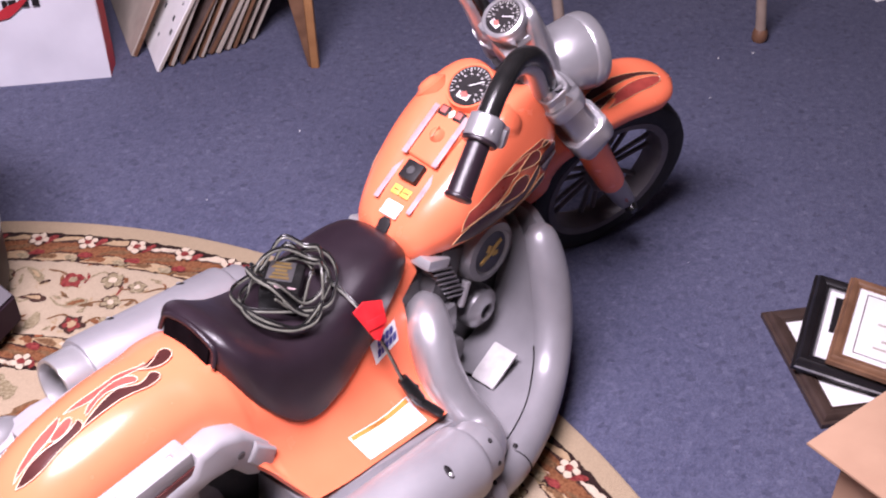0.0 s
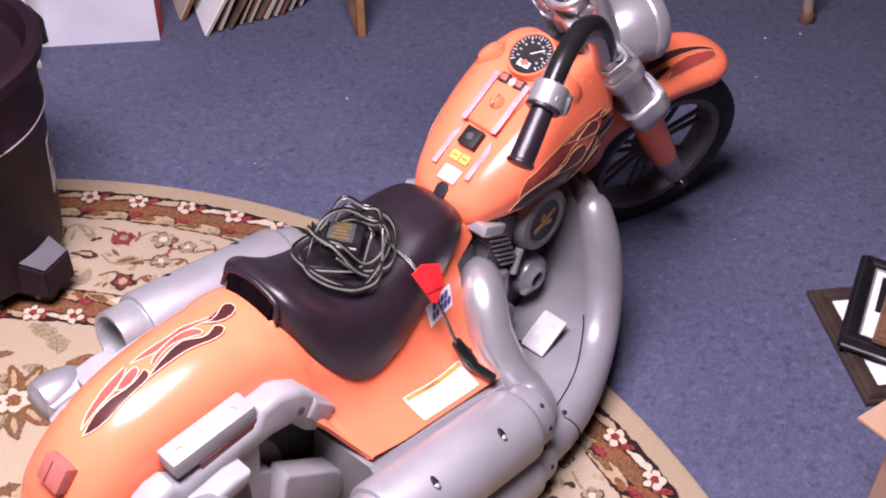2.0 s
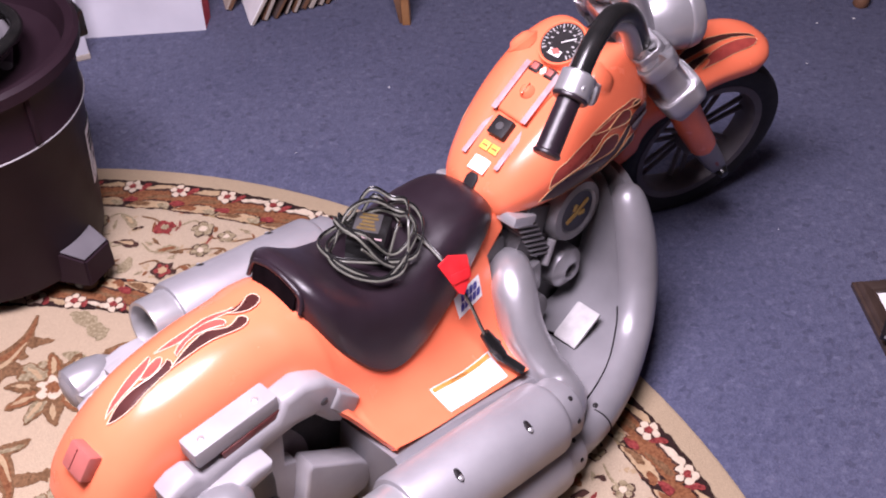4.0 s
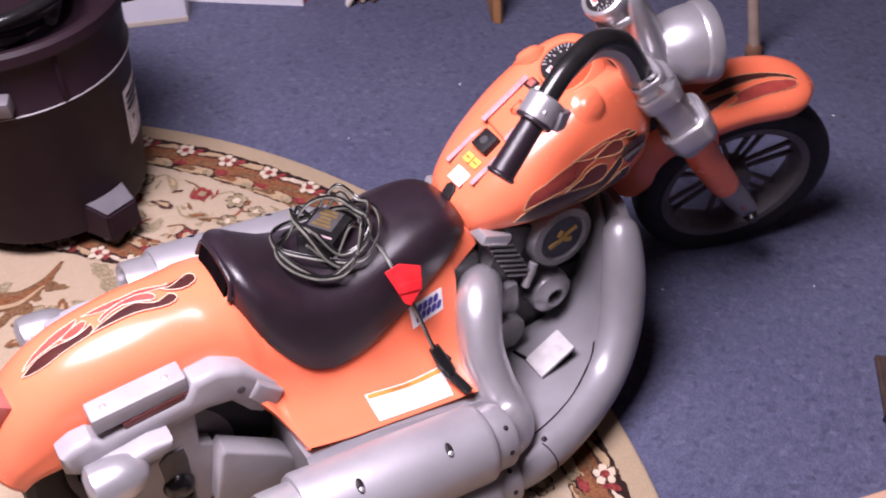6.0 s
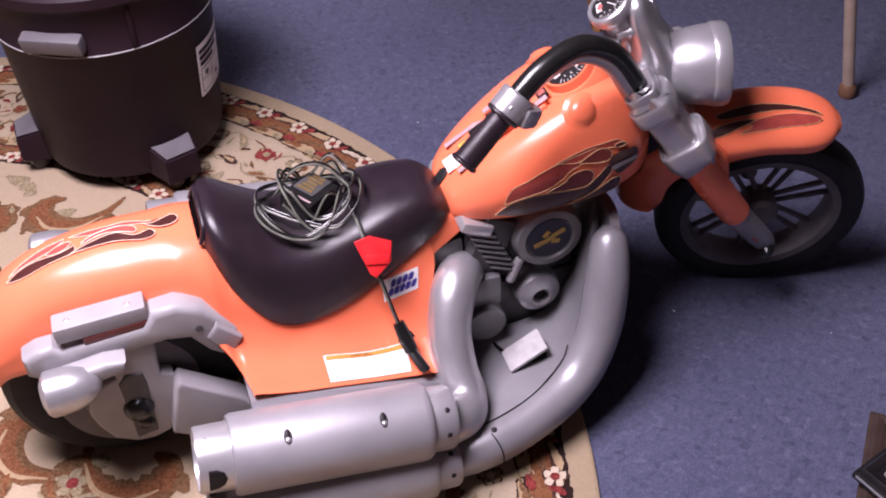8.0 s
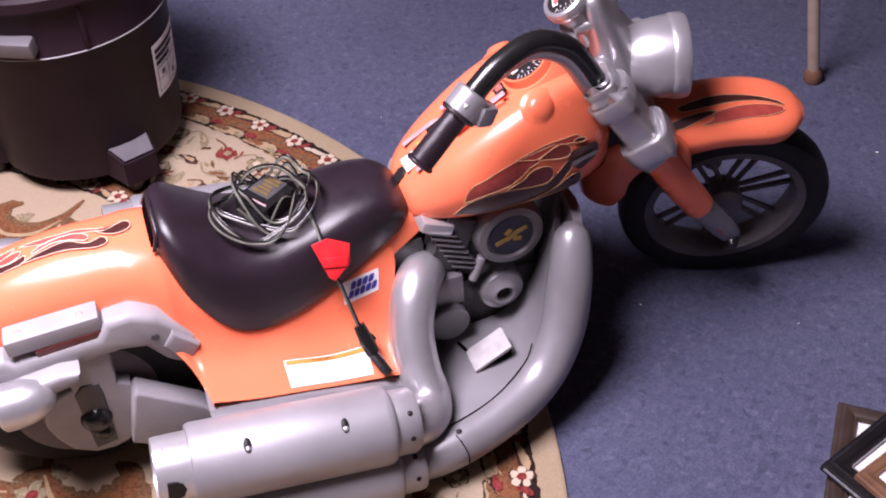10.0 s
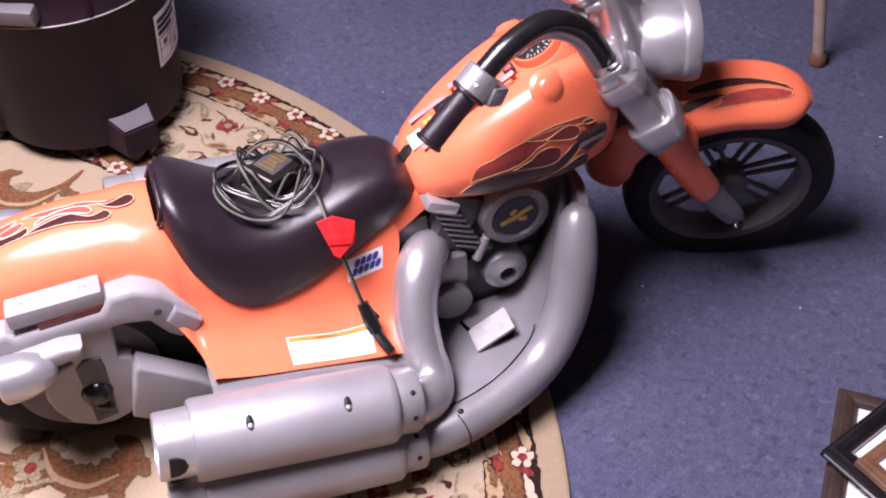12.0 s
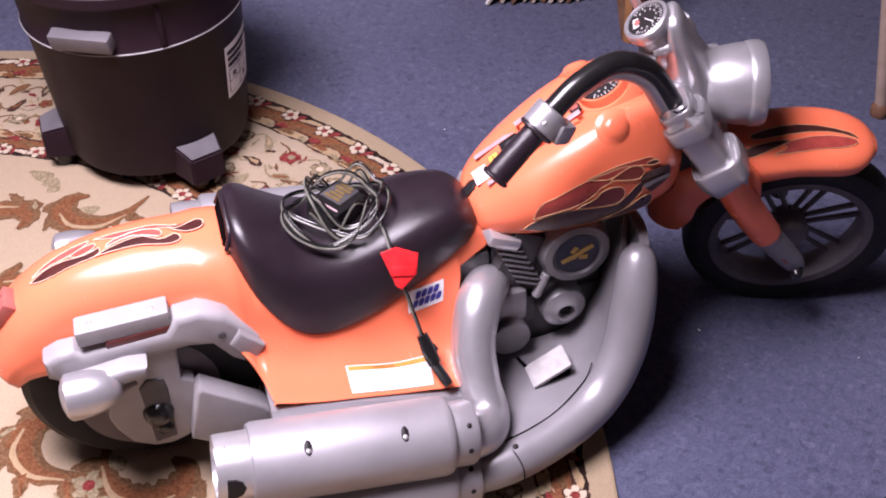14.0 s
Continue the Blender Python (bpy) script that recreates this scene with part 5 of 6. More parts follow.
for side in (-1, 1):
    front("clamp_boss", shifted(lathe([(0, 0.012), (0.008, 0.0115), (0.0145, 0.008), (0.018, 0.002), (0.0185, -0.024)], 24), pose(0.66, side * 0.04, 0.428, 0, -34, 0)), SILVER, nacelle)
    front("hood_post", rod((0.632, side * 0.02, 0.474), (0.652, side * 0.02, 0.484), 0.006), CHROME, nacelle)
front("stem_cover", rbox((0.06, 0.075, 0.11), (0.672, 0, 0.34), (0, -32, 0), 0.012), INK, BIKE)
front("gauge_bracket", joined(rbox((0.02, 0.09, 0.014), (0.628, 0, 0.462), (0, -30, 0), 0.005), rod((0.65, 0, 0.44), (0.634, 0, 0.478), 0.016)), SILVER, nacelle)
front("gauge_pod", shifted(lathe([(0, -0.05), (0.018, -0.046), (0.0225, -0.034), (0.0225, -0.012), (0.0262, -0.0105), (0.0285, -0.007), (0.029, 0.0), (0.0275, 0.004), (0.0245, 0.0055), (0.0232, 0.003), (0.0228, 0.0), (0, 0.0)], 40), pose(0.622, 0, 0.503, 0, -38, 0)), SILVER, BIKE, "silver speedometer pod")
dial(BIKE, STEER @ pose(0.622, 0, 0.504, 0, -38, 0), 0.0225, "speedometer")
lamp_shell = front("headlight", shifted(lathe([(0, -0.068), (0.012, -0.067), (0.026, -0.062), (0.039, -0.053), (0.05, -0.038), (0.058, -0.018), (0.0615, 0.002), (0.0625, 0.014), (0.0638, 0.015), (0.065, 0.02), (0.0648, 0.033), (0.062, 0.038), (0.056, 0.038)], 44), pose(0.738, -0.003, 0.411, 0, 86, 0) @ Matrix.Diagonal((0.79, 0.79, 0.86, 1))), SILVER, BIKE, "rounded silver headlight shell")
front("headlight_lens", shifted(lathe([(0, 0.044), (0.03, 0.043), (0.057, 0.036)], 36), pose(0.738, -0.003, 0.411, 0, 86, 0) @ Matrix.Diagonal((0.79, 0.79, 0.86, 1))), PALE, lamp_shell, "frosted headlight lens")
front("lamp_bracket", rbox((0.05, 0.03, 0.03), (0.7, 0, 0.385), (0, -20, 0), 0.008), SILVER, lamp_shell)


# ---- labels on the motorcycle ----
def patch(sheet, u0, u1, v0, v1, lift, nu=10, nv=6):
    return grid_mesh([[sheet.lifted(u0 + (u1 - u0) * i / nu, v0 + (v1 - v0) * j / nv, lift) for j in range(nv + 1)] for i in range(nu + 1)])


warning = part("warning_label", patch(SHELL, 0.8445, 0.966, 0.014, 0.104, 0.0008), WHITE_PAPER, BIKE, "white warning label with an orange heading")
part("label_heading", patch(SHELL, 0.8475, 0.9635, 0.086, 0.101, 0.0013), AMBER, warning, "orange heading strip")


def lettering(name, text, size, m, mat, parent, label=""):
    """Raised-print letters from the built-in font, lying in the xy plane of m."""
    data = bpy.data.curves.new(name, "FONT")
    data.body, data.size, data.align_x, data.align_y = text, size, "CENTER", "CENTER"
    tmp = bpy.data.objects.new(name, data)
    scene.collection.objects.link(tmp)
    bpy.context.view_layer.update()
    me = bpy.data.meshes.new_from_object(tmp.evaluated_get(bpy.context.evaluated_depsgraph_get()))
    bpy.data.objects.remove(tmp)
    bm = bmesh.new()
    bm.from_mesh(me)
    bpy.data.meshes.remove(me)
    return part(name, shifted(bm, m), mat, parent, label)


def sheet_frame(sheet, u, v, lift):
    p = Vector(sheet.lifted(u, v, lift).tolist())
    ex = Vector((sheet(u + 0.02, v) - sheet(u - 0.02, v)).tolist()).normalized()
    ey = Vector((sheet(u, v + 0.02) - sheet(u, v - 0.02)).tolist())
    ey = (ey - ey.dot(ex) * ex).normalized()
    ez = ex.cross(ey)
    m = Matrix((ex, ey, ez)).transposed().to_4x4()
    m.translation = p
    return m


lettering("heading_text", "WARNING", 0.0058, sheet_frame(SHELL, 0.907, 0.0935, 0.0018), INK, warning, "printed word WARNING")
maker = part("maker_label", patch(SHELL, 0.95, 0.984, 0.235, 0.287, 0.0009), WHITE_PAPER, BIKE, "small white and blue maker's label")
for v0, v1, cuts in ((0.264, 0.279, (0.9565, 0.962, 0.9675, 0.973)), (0.245, 0.26, (0.9535, 0.959, 0.9645, 0.97, 0.9755))):
    for u in cuts:
        part("print_bar", print_shape(SHELL, [(u + 0.001, v0), (u + 0.0052, v0), (u + 0.0068, v1), (u + 0.0026, v1)], 0.0015, 2)[0], BLUE_INK, maker, "slanted blue block of print")
for flip in (False, True):
    flat, rim = print_shape(TANK, [(u, 1 - v if flip else v) for u, v in ((0.6011, 0.1428), (0.5833, 0.1745), (0.5952, 0.1941), (0.6474, 0.1957), (0.6955, 0.1876), (0.6987, 0.1465), (0.6586, 0.1302), (0.6253, 0.1239))], 0.0028)
    badge = part("tank_badge", flat, DECAL_DARK, BIKE, "dark shield badge on the tank")
    flat, rim = print_shape(TANK, [(u, 1 - v if flip else v) for u, v in ((0.5907, 0.1632), (0.61, 0.165), (0.6283, 0.1659), (0.66, 0.166), (0.6907, 0.1645), (0.6937, 0.1509), (0.66, 0.152), (0.6304, 0.1512), (0.6006, 0.1469))], 0.0046)
    part("badge_bar", flat, PALE, badge, "pale bar across the tank badge")

# ---- battery charger lying on the seat ----
CHARGER = thing("battery_charger", BIKE.matrix_world @ pose(0.243, -0.004, 0.303), "black battery charger with a coiled cord, lying on the seat", "charger")
charger_turn = pose(0.004, 0.004, 0.008, 6, 4, 38)
part("charger_case", shifted(rbox((0.056, 0.045, 0.036), bevel=0.004), charger_turn), GLOSS_BLACK, CHARGER, "black charger case")
part("charger_plate", shifted(rbox((0.036, 0.03, 0.001), (0.009, 0.003, 0.0182), bevel=0.0003), charger_turn), SMOKE, CHARGER)
for k in range(5):
    part("print_bar", shifted(rbox((0.004, 0.022 - 0.004 * (k % 3), 0.0006), (-0.004 + 0.0065 * k, 0.003, 0.0192), bevel=0), charger_turn), OLD_GOLD, CHARGER, "worn gold line of print")
part("charger_edge", shifted(rbox((0.0025, 0.036, 0.0015), (-0.02, 0, 0.0183), bevel=0.0005), charger_turn), STRIPE, CHARGER)


def cord_path():
    """A loose coil: uneven overlapping rings, each with its own middle and tilt."""
    rng = random.Random(7)
    pts = []
    for ring in range(5):
        drift = rng.uniform(0, 6.3)
        cx, cy = 0.014 * math.cos(drift) + 0.006, 0.016 * math.sin(drift) - 0.008
        r = rng.uniform(0.04, 0.055)
        long, yaw = rng.uniform(1.0, 1.25), rng.uniform(0, 3.1)
        tilt, lean = rng.uniform(-0.12, 0.12), rng.uniform(0, 6.3)
        for k in range(11):
            a = -2.2 + 2 * math.pi * k / 11 + 0.5 * ring
            ex, ey = r * long * math.cos(a - yaw), r / long**0.5 * math.sin(a - yaw)
            x, y = cx + ex * math.cos(yaw) - ey * math.sin(yaw), cy + ex * math.sin(yaw) + ey * math.cos(yaw)
            rest = 0.004 + 0.55 * max(0.0, abs(x) - 0.02) ** 1.15 - 4.2 * y * y - 0.02 * abs(y)
            if max(abs(x - 0.004), abs(y - 0.004)) < 0.036:
                rest = max(rest, 0.03)
            z = rest + 0.0025 * ring + (r * tilt) * math.sin(a + lean) + 0.005
            pts.append((x, y, min(max(z, rest + 0.003), 0.043)))
    return pts


COIL = cord_path()
LEAD = [(0.045, -0.025, 0.014), (0.05, -0.05, 0.0), (0.052, -0.078, -0.018), (0.062, -0.098, -0.062), (0.072, -0.112, -0.11), (0.077, -0.118, -0.126)]
for off, mat, text in ((0.0, PLASTIC_WIRE, "grey cord strand"), (0.0034, GLOSS_BLACK, "black cord strand")):
    part("cord", tube([(x + off * 0.6, y + off * 0.5, z + off * 0.6) for x, y, z in COIL + LEAD], 0.0014, 8, 5), mat, CHARGER, text)
tag_m = pose(0.055, -0.084, -0.025, 60, 0, 6) @ Matrix.Scale(0.98, 4)
part("red_tag", shifted(slab([(-0.016, 0.024), (0.004, 0.026), (0.029, 0.012), (0.022, -0.012), (0.0, -0.026), (-0.006, -0.02)], 0.003, pose(0, 0, 0, -90), 0.001), tag_m), RED, CHARGER, "red tape tag folded round the cord")
part("tag_fold", shifted(rbox((0.03, 0.012, 0.002), (0.006, -0.004, 0.0025), (0, 0, -14), 0.0008), tag_m), RED, CHARGER)
part("plug", joined(
    tube([(0.074, -0.112, -0.112), (0.079, -0.124, -0.13), (0.083, -0.133, -0.143)], [0.0075, 0.0095, 0.0085], 10, 3, 0.8),
    tube([(0.082, -0.132, -0.142), (0.09, -0.15, -0.153), (0.094, -0.158, -0.158)], [0.0065, 0.007, 0.006], 10, 3, 0.7),
    rbox((0.02, 0.01, 0.008), (0.08, -0.124, -0.13), (30, 0, 30), 0.002),
), GLOSS_BLACK, CHARGER, "black two-part plug")

# ---- drum vacuum ----
VAC = thing("drum_vacuum", pose(-0.755, 1.383, RUG_H), "dark brown-grey plastic drum vacuum on casters, open at the top", "vacuum drum")
part("drum", lathe([(0, 0.03), (0.14, 0.03), (0.149, 0.034), (0.152, 0.045), (0.168, 0.262), (0.171, 0.266), (0.1725, 0.272), (0.172, 0.277), (0.17, 0.28), (0.174, 0.345), (0.18, 0.352), (0.187, 0.356), (0.188, 0.372), (0.182, 0.377), (0.17, 0.374), (0.158, 0.345), (0.12, 0.325), (0, 0.32)], 88), DRUM, VAC, "dark tapered drum with a raised rim")
part("rim_line", lathe([(0.1722, 0.2712), (0.1734, 0.272), (0.1734, 0.2732), (0.1722, 0.274)], 88, True), PALE, VAC, "pale worn rim line")
for a in (232, 338.5, 100, 160):
    plan = [(0.137, -0.039), (0.19, -0.027), (0.19, 0.027), (0.137, 0.039)]
    lift = [0.087, 0.075, 0.075, 0.087]
    block = bmesh.new()
    low = [block.verts.new((x, y * 1.04, 0.027)) for x, y in plan]
    high = [block.verts.new((x, y, z)) for (x, y), z in zip(plan, lift)]
    for k in range(4):
        block.faces.new((low[k], low[(k + 1) % 4], high[(k + 1) % 4], high[k]))
    block.faces.new(low[::-1])
    block.faces.new(high)
    bmesh.ops.bevel(block, geom=block.edges[:], offset=0.003, segments=2, affect="EDGES")
    foot = part("caster_foot", shifted(block, pose(0, 0, 0, 0, 0, a)), DRUM, VAC, "dark caster foot")
    # paler cap paints the light that falls on the foot's top
    cap = grid_mesh([[(x, y * f, z + 0.0012) for f in (-1, -0.5, 0, 0.5, 1)] for x, y, z in ((0.14, 0.036, 0.0865), (0.162, 0.0305, 0.0815), (0.1875, 0.0245, 0.0758))])
    part("lit_foot_top", shifted(cap, pose(0, 0, 0, 0, 0, a)), DRUM_LIGHT, foot, "top of the foot, its light painted as a paler grey")
    part("caster_wheel", shifted(joined(*[shifted(lathe([(0, -0.008), (0.015, -0.008), (0.018, -0.005), (0.018, 0.005), (0.015, 0.008), (0, 0.008)], 20), pose(0.162, y, 0.018, 90, 0, 25)) for y in (-0.011, 0.011)]), pose(0, 0, 0, 0, 0, a)), GLOSS_BLACK, foot, "black twin caster wheel")
part("front_latch", shifted(rbox((0.022, 0.094, 0.028), (0.176, 0, 0.299), (0, 14, 0), 0.004), pose(0, 0, 0, 0, 0, 292)), DRUM_LIGHT, VAC, "grey latch block")
part("side_latch", shifted(rbox((0.026, 0.05, 0.04), (0.185, 0, 0.34), (0, 0, 0), 0.004), pose(0, 0, 0, 0, 0, 42)), GLOSS_BLACK, VAC, "black latch block")
part("seam_rib", shifted(rbox((0.006, 0.008, 0.075), (0.173, 0, 0.315), bevel=0.002), pose(0, 0, 0, 0, 0, 330)), DRUM, VAC)


def drum_patch(a0, a1, z0, z1, off, n=8):
    """A sheet bent round the drum's side."""
    rows = []
    for z in (z0, z1):
        r = 0.152 + (z - 0.045) / 0.217 * 0.016 + off
        rows.append([(r * math.cos(radians(a0 + (a1 - a0) * k / n)), r * math.sin(radians(a0 + (a1 - a0) * k / n)), z) for k in range(n + 1)])
    return grid_mesh(rows)


paper = part("instruction_label", drum_patch(6, 40, 0.128, 0.222, 0.0008), WHITE_PAPER, VAC, "white printed instruction label")
for k in range(3):
    part("print_bar", drum_patch(8, 36 - 6 * k, 0.205 - 0.011 * k, 0.2125 - 0.011 * k, 0.0014), INK, paper, "unreadable line of print")
for a0, a1, z0, z1 in ((8, 8.6, 0.136, 0.178), (8, 36, 0.177, 0.1785), (20, 20.6, 0.136, 0.178), (8, 36, 0.156, 0.1572), (25, 29, 0.142, 0.15), (12, 16, 0.161, 0.17), (8, 36, 0.1352, 0.1364)):
    part("print_bar", drum_patch(a0, a1, z0, z1, 0.0014), SMOKE, paper)
rng = random.Random(3)
for k in range(4):
    r = 0.09 + 0.015 * k
    path = [(r * math.cos(0.5 * j + k) * (1 - 0.03 * j % 2), r * math.sin(0.5 * j + k) * 0.9, 0.34 + 0.012 * k + 0.012 * math.sin(j * 0.9 + k)) for j in range(13)]
    part("hose", tube(path, 0.009, 10, 4), GLOSS_BLACK if k % 2 else DRUM_LIGHT, VAC, "coiled ribbed hose" if k else "coiled grey hose")
part("red_switch", rbox((0.03, 0.016, 0.012), (0.02, -0.12, 0.352), (0, 0, 30), 0.003), RED, VAC, "red plastic tab")

# ---- things on the carpet ----
CARTON = thing("white_carton", pose(-0.806, 1.939, 0, 0, 0, 27), "white carton standing on the carpet behind the drum", "carton")
part("carton_body", rbox((0.16, 0.1, 0.3), (-0.08, 0.05, 0.15), bevel=0.003), BAG, CARTON)
part("carton_base", rbox((0.162, 0.102, 0.012), (-0.08, 0.05, 0.006), bevel=0.002), BEIGE, CARTON, "grey-beige strip along the lower edge")


def paper_bag():
    bag = thing("shopping_bag", pose(-0.61, 2.05, 0, 0, 0, 10), "white paper shopping bag with red sides and a red emblem", "bag")
    w, d, h = 0.3, 0.1, 0.34
    rows = []
    for i in range(13):
        z = h * i / 12
        row = []
        for k in range(25):
            x = -w * k / 24
            row.append((x, 0.02 * z / h + 0.0045 * noise.noise((x * 14, z * 11, 0.3)) * min(1, i / 2), z))
        rows.append(row)
    front_face = grid_mesh(rows)
    back = rbox((w - 0.004, 0.004, h), (-w / 2, d, h / 2), bevel=0.001)
    base = rbox((w - 0.004, d - 0.006, 0.003), (-w / 2, d / 2, 0.0025), bevel=0.001)
    part("bag_panel", joined(front_face, back, base), BAG, bag, "creased white front panel")
    for x in (-0.001, -w + 0.001):
        sign = 1 if x > -0.1 else -1
        part("bag_gusset", grid_mesh([[(x, 0.001 + 0.01 * t, h * t), (x + sign * 0.006 * (1 - t) - sign * 0.03 * t, d / 2, h * t), (x, d - 0.002, h * t)] for t in [j / 6 for j in range(7)]]), BAG_RED, bag, "red folded side")
    for x, ww in ((-0.052, 0.012), (-0.034, 0.014), (-0.014, 0.012), (0.006, 0.01), (0.022, 0.016), (0.046, 0.018), (0.07, 0.014)):
        part("logo_bar", rbox((ww * 0.9, 0.0012, 0.014), (-0.165 + 0.85 * x, 0.0035, 0.168), (-3.4, 0, 0), 0), INK, bag, "dark block of print")
    part("logo_swoosh", grid_mesh([[(-0.21 + 0.105 * t, 0.0022, 0.14 + 0.05 * t * t + e * 0.012 * (1 - abs(2 * t - 1))) for e in (-1, 1)] for t in [j / 12 for j in range(13)]]), BAG_RED, bag, "red swoosh emblem")
    for y in (0.018, d - 0.004):
        part("bag_handle", tube([(-0.09, y, h - 0.01), (-0.1, y, h + 0.06), (-0.15, y, h + 0.1), (-0.2, y, h + 0.06), (-0.21, y, h - 0.01)], 0.003, 8, 5), BAG, bag, "twisted paper handle")
    return bag


paper_bag()

# leaning row of sleeves and boards
rng = random.Random(11)
spots = [(-0.583, 2.12), (-0.524, 2.066), (-0.503, 2.085), (-0.483, 2.094), (-0.466, 2.112), (-0.45, 2.118), (-0.436, 2.13), (-0.42, 2.135), (-0.404, 2.146), (-0.39, 2.155), (-0.376, 2.172), (-0.36, 2.19)]
tones = [BEIGE, WHITE_PAPER, OAK_FRAME, SLEEVE_DARK, SLEEVE_DARK, OAK_FRAME, SLEEVE_DARK, BEIGE, SLEEVE_DARK, OAK_FRAME, BEIGE, SLEEVE_DARK]
for k, ((x, y), mat) in enumerate(zip(spots, tones)):
    thick = (0.012, 0.008, 0.01, 0.006, 0.005, 0.008)[k % 6]
    lean = 30 + rng.uniform(-3, 3)
    name, words = ("album_sleeve", "pale square sleeve leaning in a row on the carpet") if mat in (BEIGE, WHITE_PAPER) else ("board", "brown board leaning in a row of sleeves")
    sleeve = thing(name, pose(x, y, 0, 0, lean, 22 + rng.uniform(-3, 3)), words, "sleeve" if name == "album_sleeve" else "board", "leaning row of sleeves")
    part("cover", rbox((thick, 0.28, 0.29), (0, 0.14, 0.145 + 0.3 * thick), bevel=0.0012), mat, sleeve)
    part("edge", rbox((thick * 0.6, 0.004, 0.285), (thick * 0.1, -0.001, 0.146 + 0.3 * thick), bevel=0.0008), BEIGE if k % 3 else OAK_FRAME, sleeve, "worn pale edge")
    if k == 1:
        for j in range(14):
            part("ink_mark", rbox((0.0008, rng.uniform(0.004, 0.01), rng.uniform(0.004, 0.012)), (-thick / 2 - 0.0004, rng.uniform(0.02, 0.2), rng.uniform(0.03, 0.27)), bevel=0), SMOKE, sleeve)

# wooden board leg beside the row
POST = thing("wooden_stand", pose(-0.218, 2.083, 0, 0, 0, 0), "narrow varnished wooden stand leg on the carpet", "stand")
part("post", slab([(-0.012, 0.0), (0.004, 0.0), (-0.005, 0.42), (-0.022, 0.42)], 0.018, pose(0, 0.009, 0), 0.002), WOOD, POST)
# this board gets little light; a browner wood colour carries that shade
part("panel", slab([(-0.018, 0.004), (-0.0125, 0.0), (-0.0225, 0.42), (-0.095, 0.42)], 0.014, pose(0, 0.011, 0), 0.001), OAK_FRAME, POST, "panel beside the post, its shade painted as darker brown")


def folding_chair():
    chair = thing("folding_chair", pose(0.257, 2.095, 0, 0, 0, 14.1), "beige steel chair with brown rubber feet on the carpet", "chair")
    for x, y, dx, dy in ((0, 0, -0.066, 0.0), (0.41, 0, -0.06, 0.0), (0.02, 0.42, -0.07, -0.02), (0.39, 0.42, -0.06, -0.02)):
        leg = part("leg", rod((x, y, 0.02), (x + dx, y + dy, 0.44), 0.0105, 14), CHAIR_METAL, chair, "beige painted steel leg")
        part("foot", shifted(lathe([(0, 0), (0.013, 0), (0.0155, 0.004), (0.0155, 0.016), (0.013, 0.024), (0.011, 0.027)], 18), pose(x, y, 0)), BROWN_RUBBER, leg, "brown rubber foot")
    part("seat", rbox((0.4, 0.4, 0.03), (0.14, 0.2, 0.455), bevel=0.012), CHAIR_METAL, chair)
    return chair


folding_chair()


def picture_frame(m, w, h, rail, depth, mat, mount, mount_w, inside, label, extra=None, lip=None):
    """A framed picture lying face up, its near left corner at the origin of m."""
    fr = thing("picture_frame", m, label, "picture frame", "pile of picture frames")

    def rail_bar(a, b):
        (ax, ay), (bx, by) = a, b
        prof = [(0, 0), (0, depth * 0.5), (rail * 0.16, depth * 0.54), (rail * 0.2, depth * 0.8), (rail * 0.34, depth), (rail * 0.62, depth * 0.95), (rail * 0.8, depth * 0.74), (rail * 0.82, depth * 0.82), (rail * 0.92, depth * 0.8), (rail, depth * 0.52), (rail, 0)]
        d = Vector((bx - ax, by - ay, 0))
        n = Vector((-d.y, d.x, 0)).normalized()
        e = d.normalized()
        rows = []
        for end in (0, 1):
            p = Vector((ax, ay, 0)) + d * end
            rows.append([p + n * q + e * (q if end == 0 else -q) + Vector((0, 0, z)) for q, z in prof])
        return grid_mesh(rows, True, True)

    c = [(0, 0), (w, 0), (w, h), (0, h)]
    for k in range(4):
        part("rail", rail_bar(c[k], c[(k + 1) % 4]), mat, fr)
    if lip:
        for size, at in (((w - 2 * rail, 0.002, 0.003), (w / 2, rail + 0.001)), ((w - 2 * rail, 0.002, 0.003), (w / 2, h - rail - 0.001)), ((0.002, h - 2 * rail, 0.003), (rail + 0.001, h / 2)), ((0.002, h - 2 * rail, 0.003), (w - rail - 0.001, h / 2))):
            part("inner_lip", rbox(size, (*at, depth * 0.52 + 0.0015), bevel=0), lip, fr, "thin bright inner lip")
        part("pale_edge", rbox((w - 0.01, 0.0012, 0.003), (w / 2, -0.0008, depth * 0.4), bevel=0), lip, fr, "thin pale outer edge")
    part("mount", rbox((w - 2 * rail + 0.004, h - 2 * rail + 0.004, 0.002), (w / 2, h / 2, depth * 0.45), bevel=0), mount, fr, "pale picture mount")
    iw, ih = w - 2 * rail - 2 * mount_w, h - 2 * rail - 2 * mount_w
    pic = part("picture", rbox((iw, ih, 0.001), (w / 2, h / 2, depth * 0.45 + 0.002), bevel=0), inside, fr, "printed sheet behind glass")
    part("backing", rbox((w - 0.01, h - 0.01, 0.003), (w / 2, h / 2, 0.002), bevel=0), BEIGE, fr)
    if extra:
        extra(pic, w, h, iw, ih, depth * 0.45 + 0.003)
    return fr


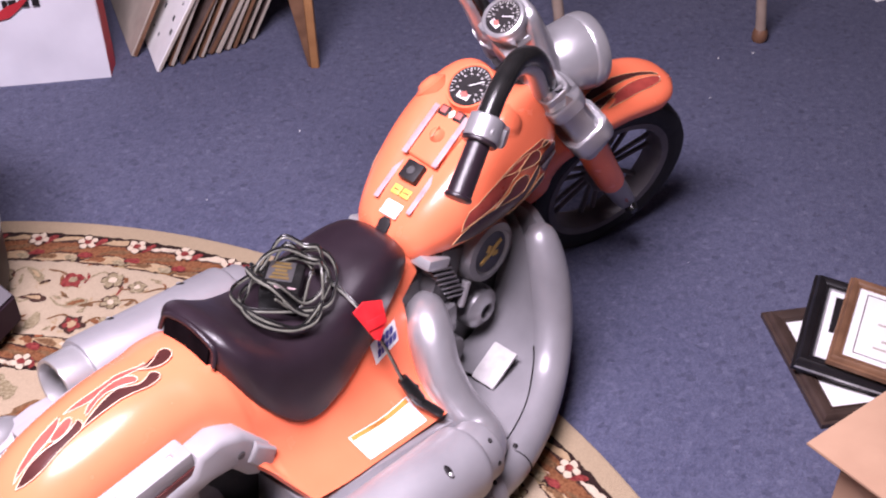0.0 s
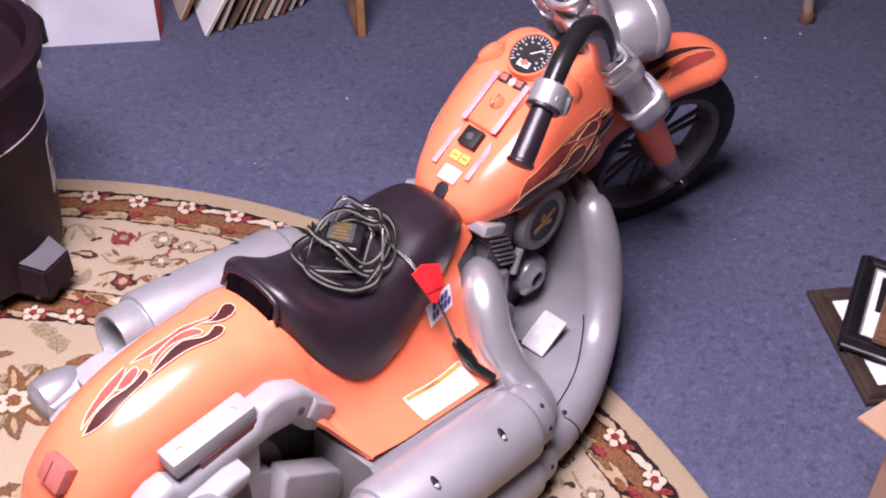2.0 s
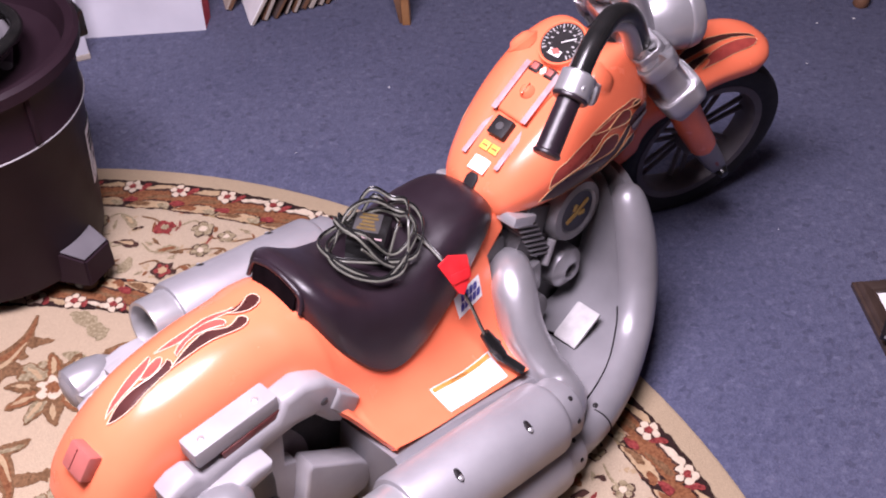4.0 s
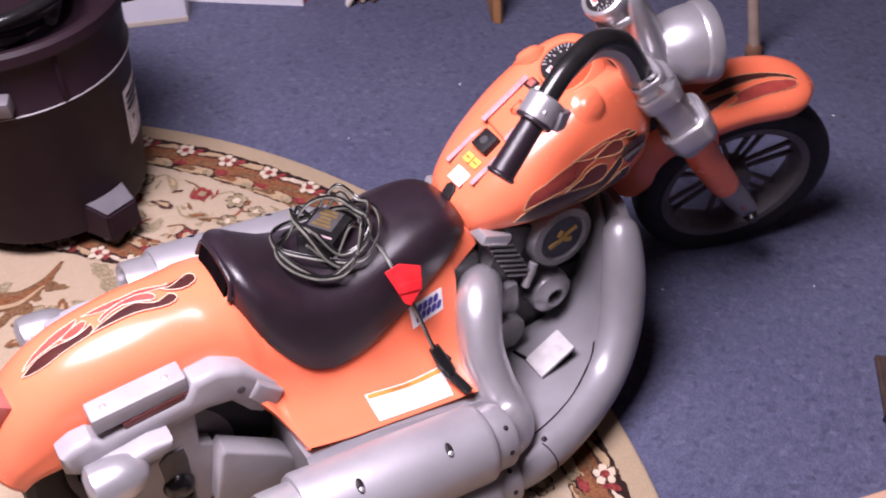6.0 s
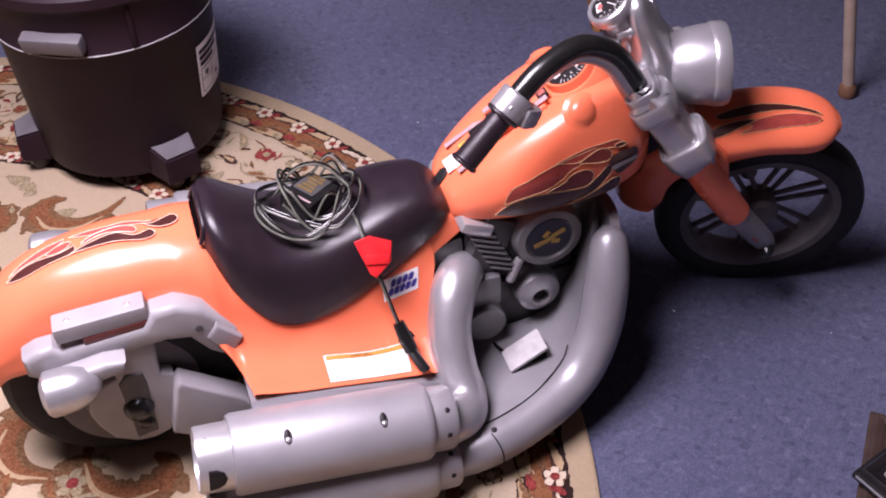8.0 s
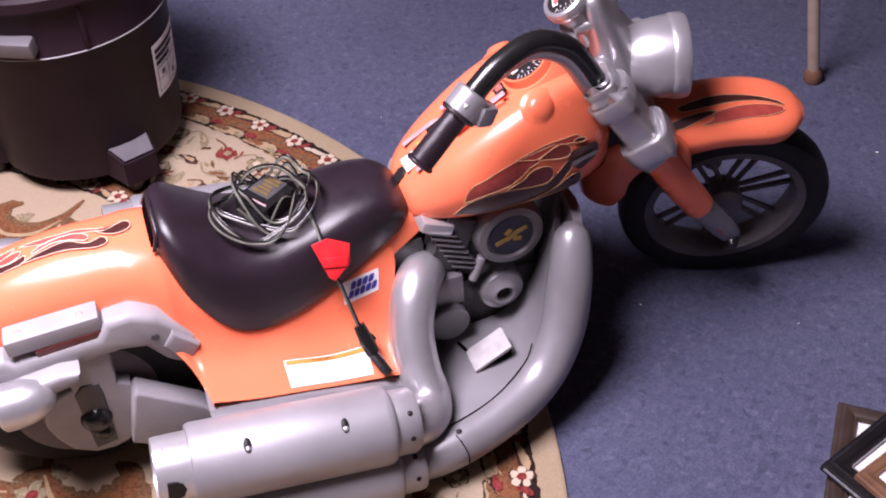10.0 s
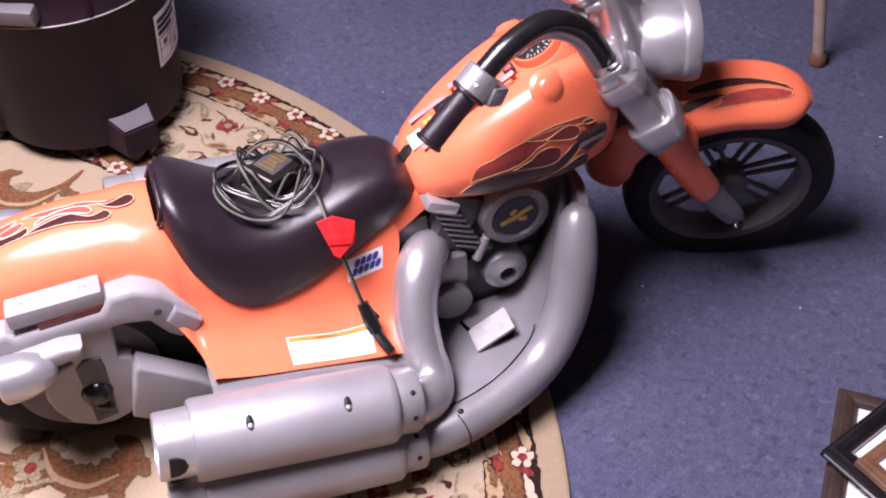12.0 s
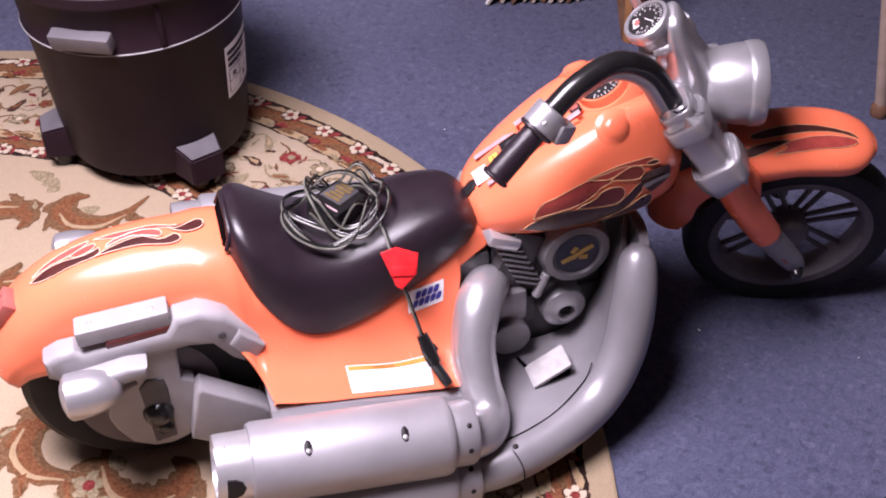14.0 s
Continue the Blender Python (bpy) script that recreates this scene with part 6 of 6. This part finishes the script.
def text_lines(pic, w, h, iw, ih, z):
    for size, at in (((iw * 0.94, 0.0014), (0, -ih * 0.46)), ((iw * 0.94, 0.0014), (0, ih * 0.46)), ((0.0014, ih * 0.92), (-iw * 0.47, 0)), ((0.0014, ih * 0.92), (iw * 0.47, 0))):
        part("border_line", rbox((*size, 0.0005), (w / 2 + at[0], h / 2 + at[1], z), bevel=0), SLEEVE_DARK, pic, "dark ruled border")
    for k in range(6):
        part("print_bar", rbox((iw * (0.5 + 0.1 * (k % 3)), 0.0035, 0.0005), (w / 2, h / 2 + ih * (0.3 - 0.12 * k), z), bevel=0), BEIGE, pic, "faint line of print")


def photo_shapes(pic, w, h, iw, ih, z):
    part("print_block", rbox((iw * 0.93, ih * 0.56, 0.0005), (w / 2, h / 2 + ih * 0.16, z), bevel=0), INK, pic, "dark photo area")
    part("print_block", rbox((iw * 0.3, 0.006, 0.0004), (w / 2 - iw * 0.32, h / 2 + ih * 0.02, z + 0.0006), (0, 0, 50), 0), WHITE_PAPER, pic, "pale shape in the photo")
    part("print_bar", rbox((iw * 0.8, 0.0012, 0.0004), (w / 2, h / 2 - ih * 0.26, z), bevel=0), SLEEVE_DARK, pic, "thin printed line")


picture_frame(pose(0.543, 1.173, 0.001, 0, 0, 10), 0.3, 0.222, 0.027, 0.016, DARK_FRAME, WHITE_PAPER, 0.05, PHOTO, "dark espresso wood picture frame lying on the carpet")
picture_frame(pose(0.516, 1.262, 0.026, 0, 4, -22), 0.25, 0.2, 0.024, 0.018, BLACK_FRAME, WHITE_PAPER, 0.006, WHITE_PAPER, "black picture frame with a photo, lying on another frame", photo_shapes, CHROME)
picture_frame(pose(0.556, 1.248, 0.05, 0, 4, -24), 0.24, 0.185, 0.018, 0.014, OAK_FRAME, WHITE_PAPER, 0.006, WHITE_PAPER, "brown wooden frame with a printed sheet, on top of the pile", text_lines)

BOX = thing("cardboard_box", pose(0.457, 1.008, 0, 0, 0, 36), "brown cardboard box with an open flap on the carpet", "box")
part("wall_panel", rbox((0.3, 0.005, 0.16), (0.19, -0.03, 0.08), bevel=0.001), CARD, BOX)
part("wall_panel", rbox((0.3, 0.005, 0.16), (0.19, -0.25, 0.08), bevel=0.001), CARD, BOX)
part("wall_panel", rbox((0.005, 0.22, 0.16), (0.04, -0.14, 0.08), bevel=0.001), CARD, BOX)
part("wall_panel", rbox((0.005, 0.22, 0.16), (0.34, -0.14, 0.08), bevel=0.001), CARD, BOX)
part("wall_panel", rbox((0.3, 0.22, 0.004), (0.19, -0.14, 0.003), bevel=0.001), CARD, BOX)
part("flap", slab([(0.0, 0.0), (0.32, 0.0), (0.3, -0.17), (0.01, -0.165)], 0.005, pose(0, 0, 0.164, -90, 0, 0), 0.001), CARD, BOX, "open cardboard flap")

# lint and crumbs on the carpet
bm_lint = bmesh.new()
rng = random.Random(5)
for x, y in [(-0.229, 1.868), (0.416, 1.512), (0.523, 1.981)] + [(rng.uniform(-0.4, 0.9), rng.uniform(1.2, 2.2)) for _ in range(7)]:
    s = rng.uniform(0.0012, 0.003)
    bm_lint = joined(bm_lint, rbox((s * 2, s, s * 0.6), (x, y, 0.002), (0, 0, rng.uniform(0, 180)), s * 0.2, 1))
tagged(part("carpet_lint", bm_lint, WHITE_PAPER), "tiny pale lint crumbs on the blue carpet", "lint", kind="stuff")

# scrap of card on the carpet by the chair
SCRAP = thing("card_scrap", pose(0.95, 2.39, 0, 0, 0, 25), "small white card scrap lying on the blue carpet", "card")
part("card", slab([(-0.035, -0.028), (0.034, -0.03), (0.036, 0.028), (-0.032, 0.031)], 0.002, pose(0, 0, 0.002, -90), 0.0005), WHITE_PAPER, SCRAP)
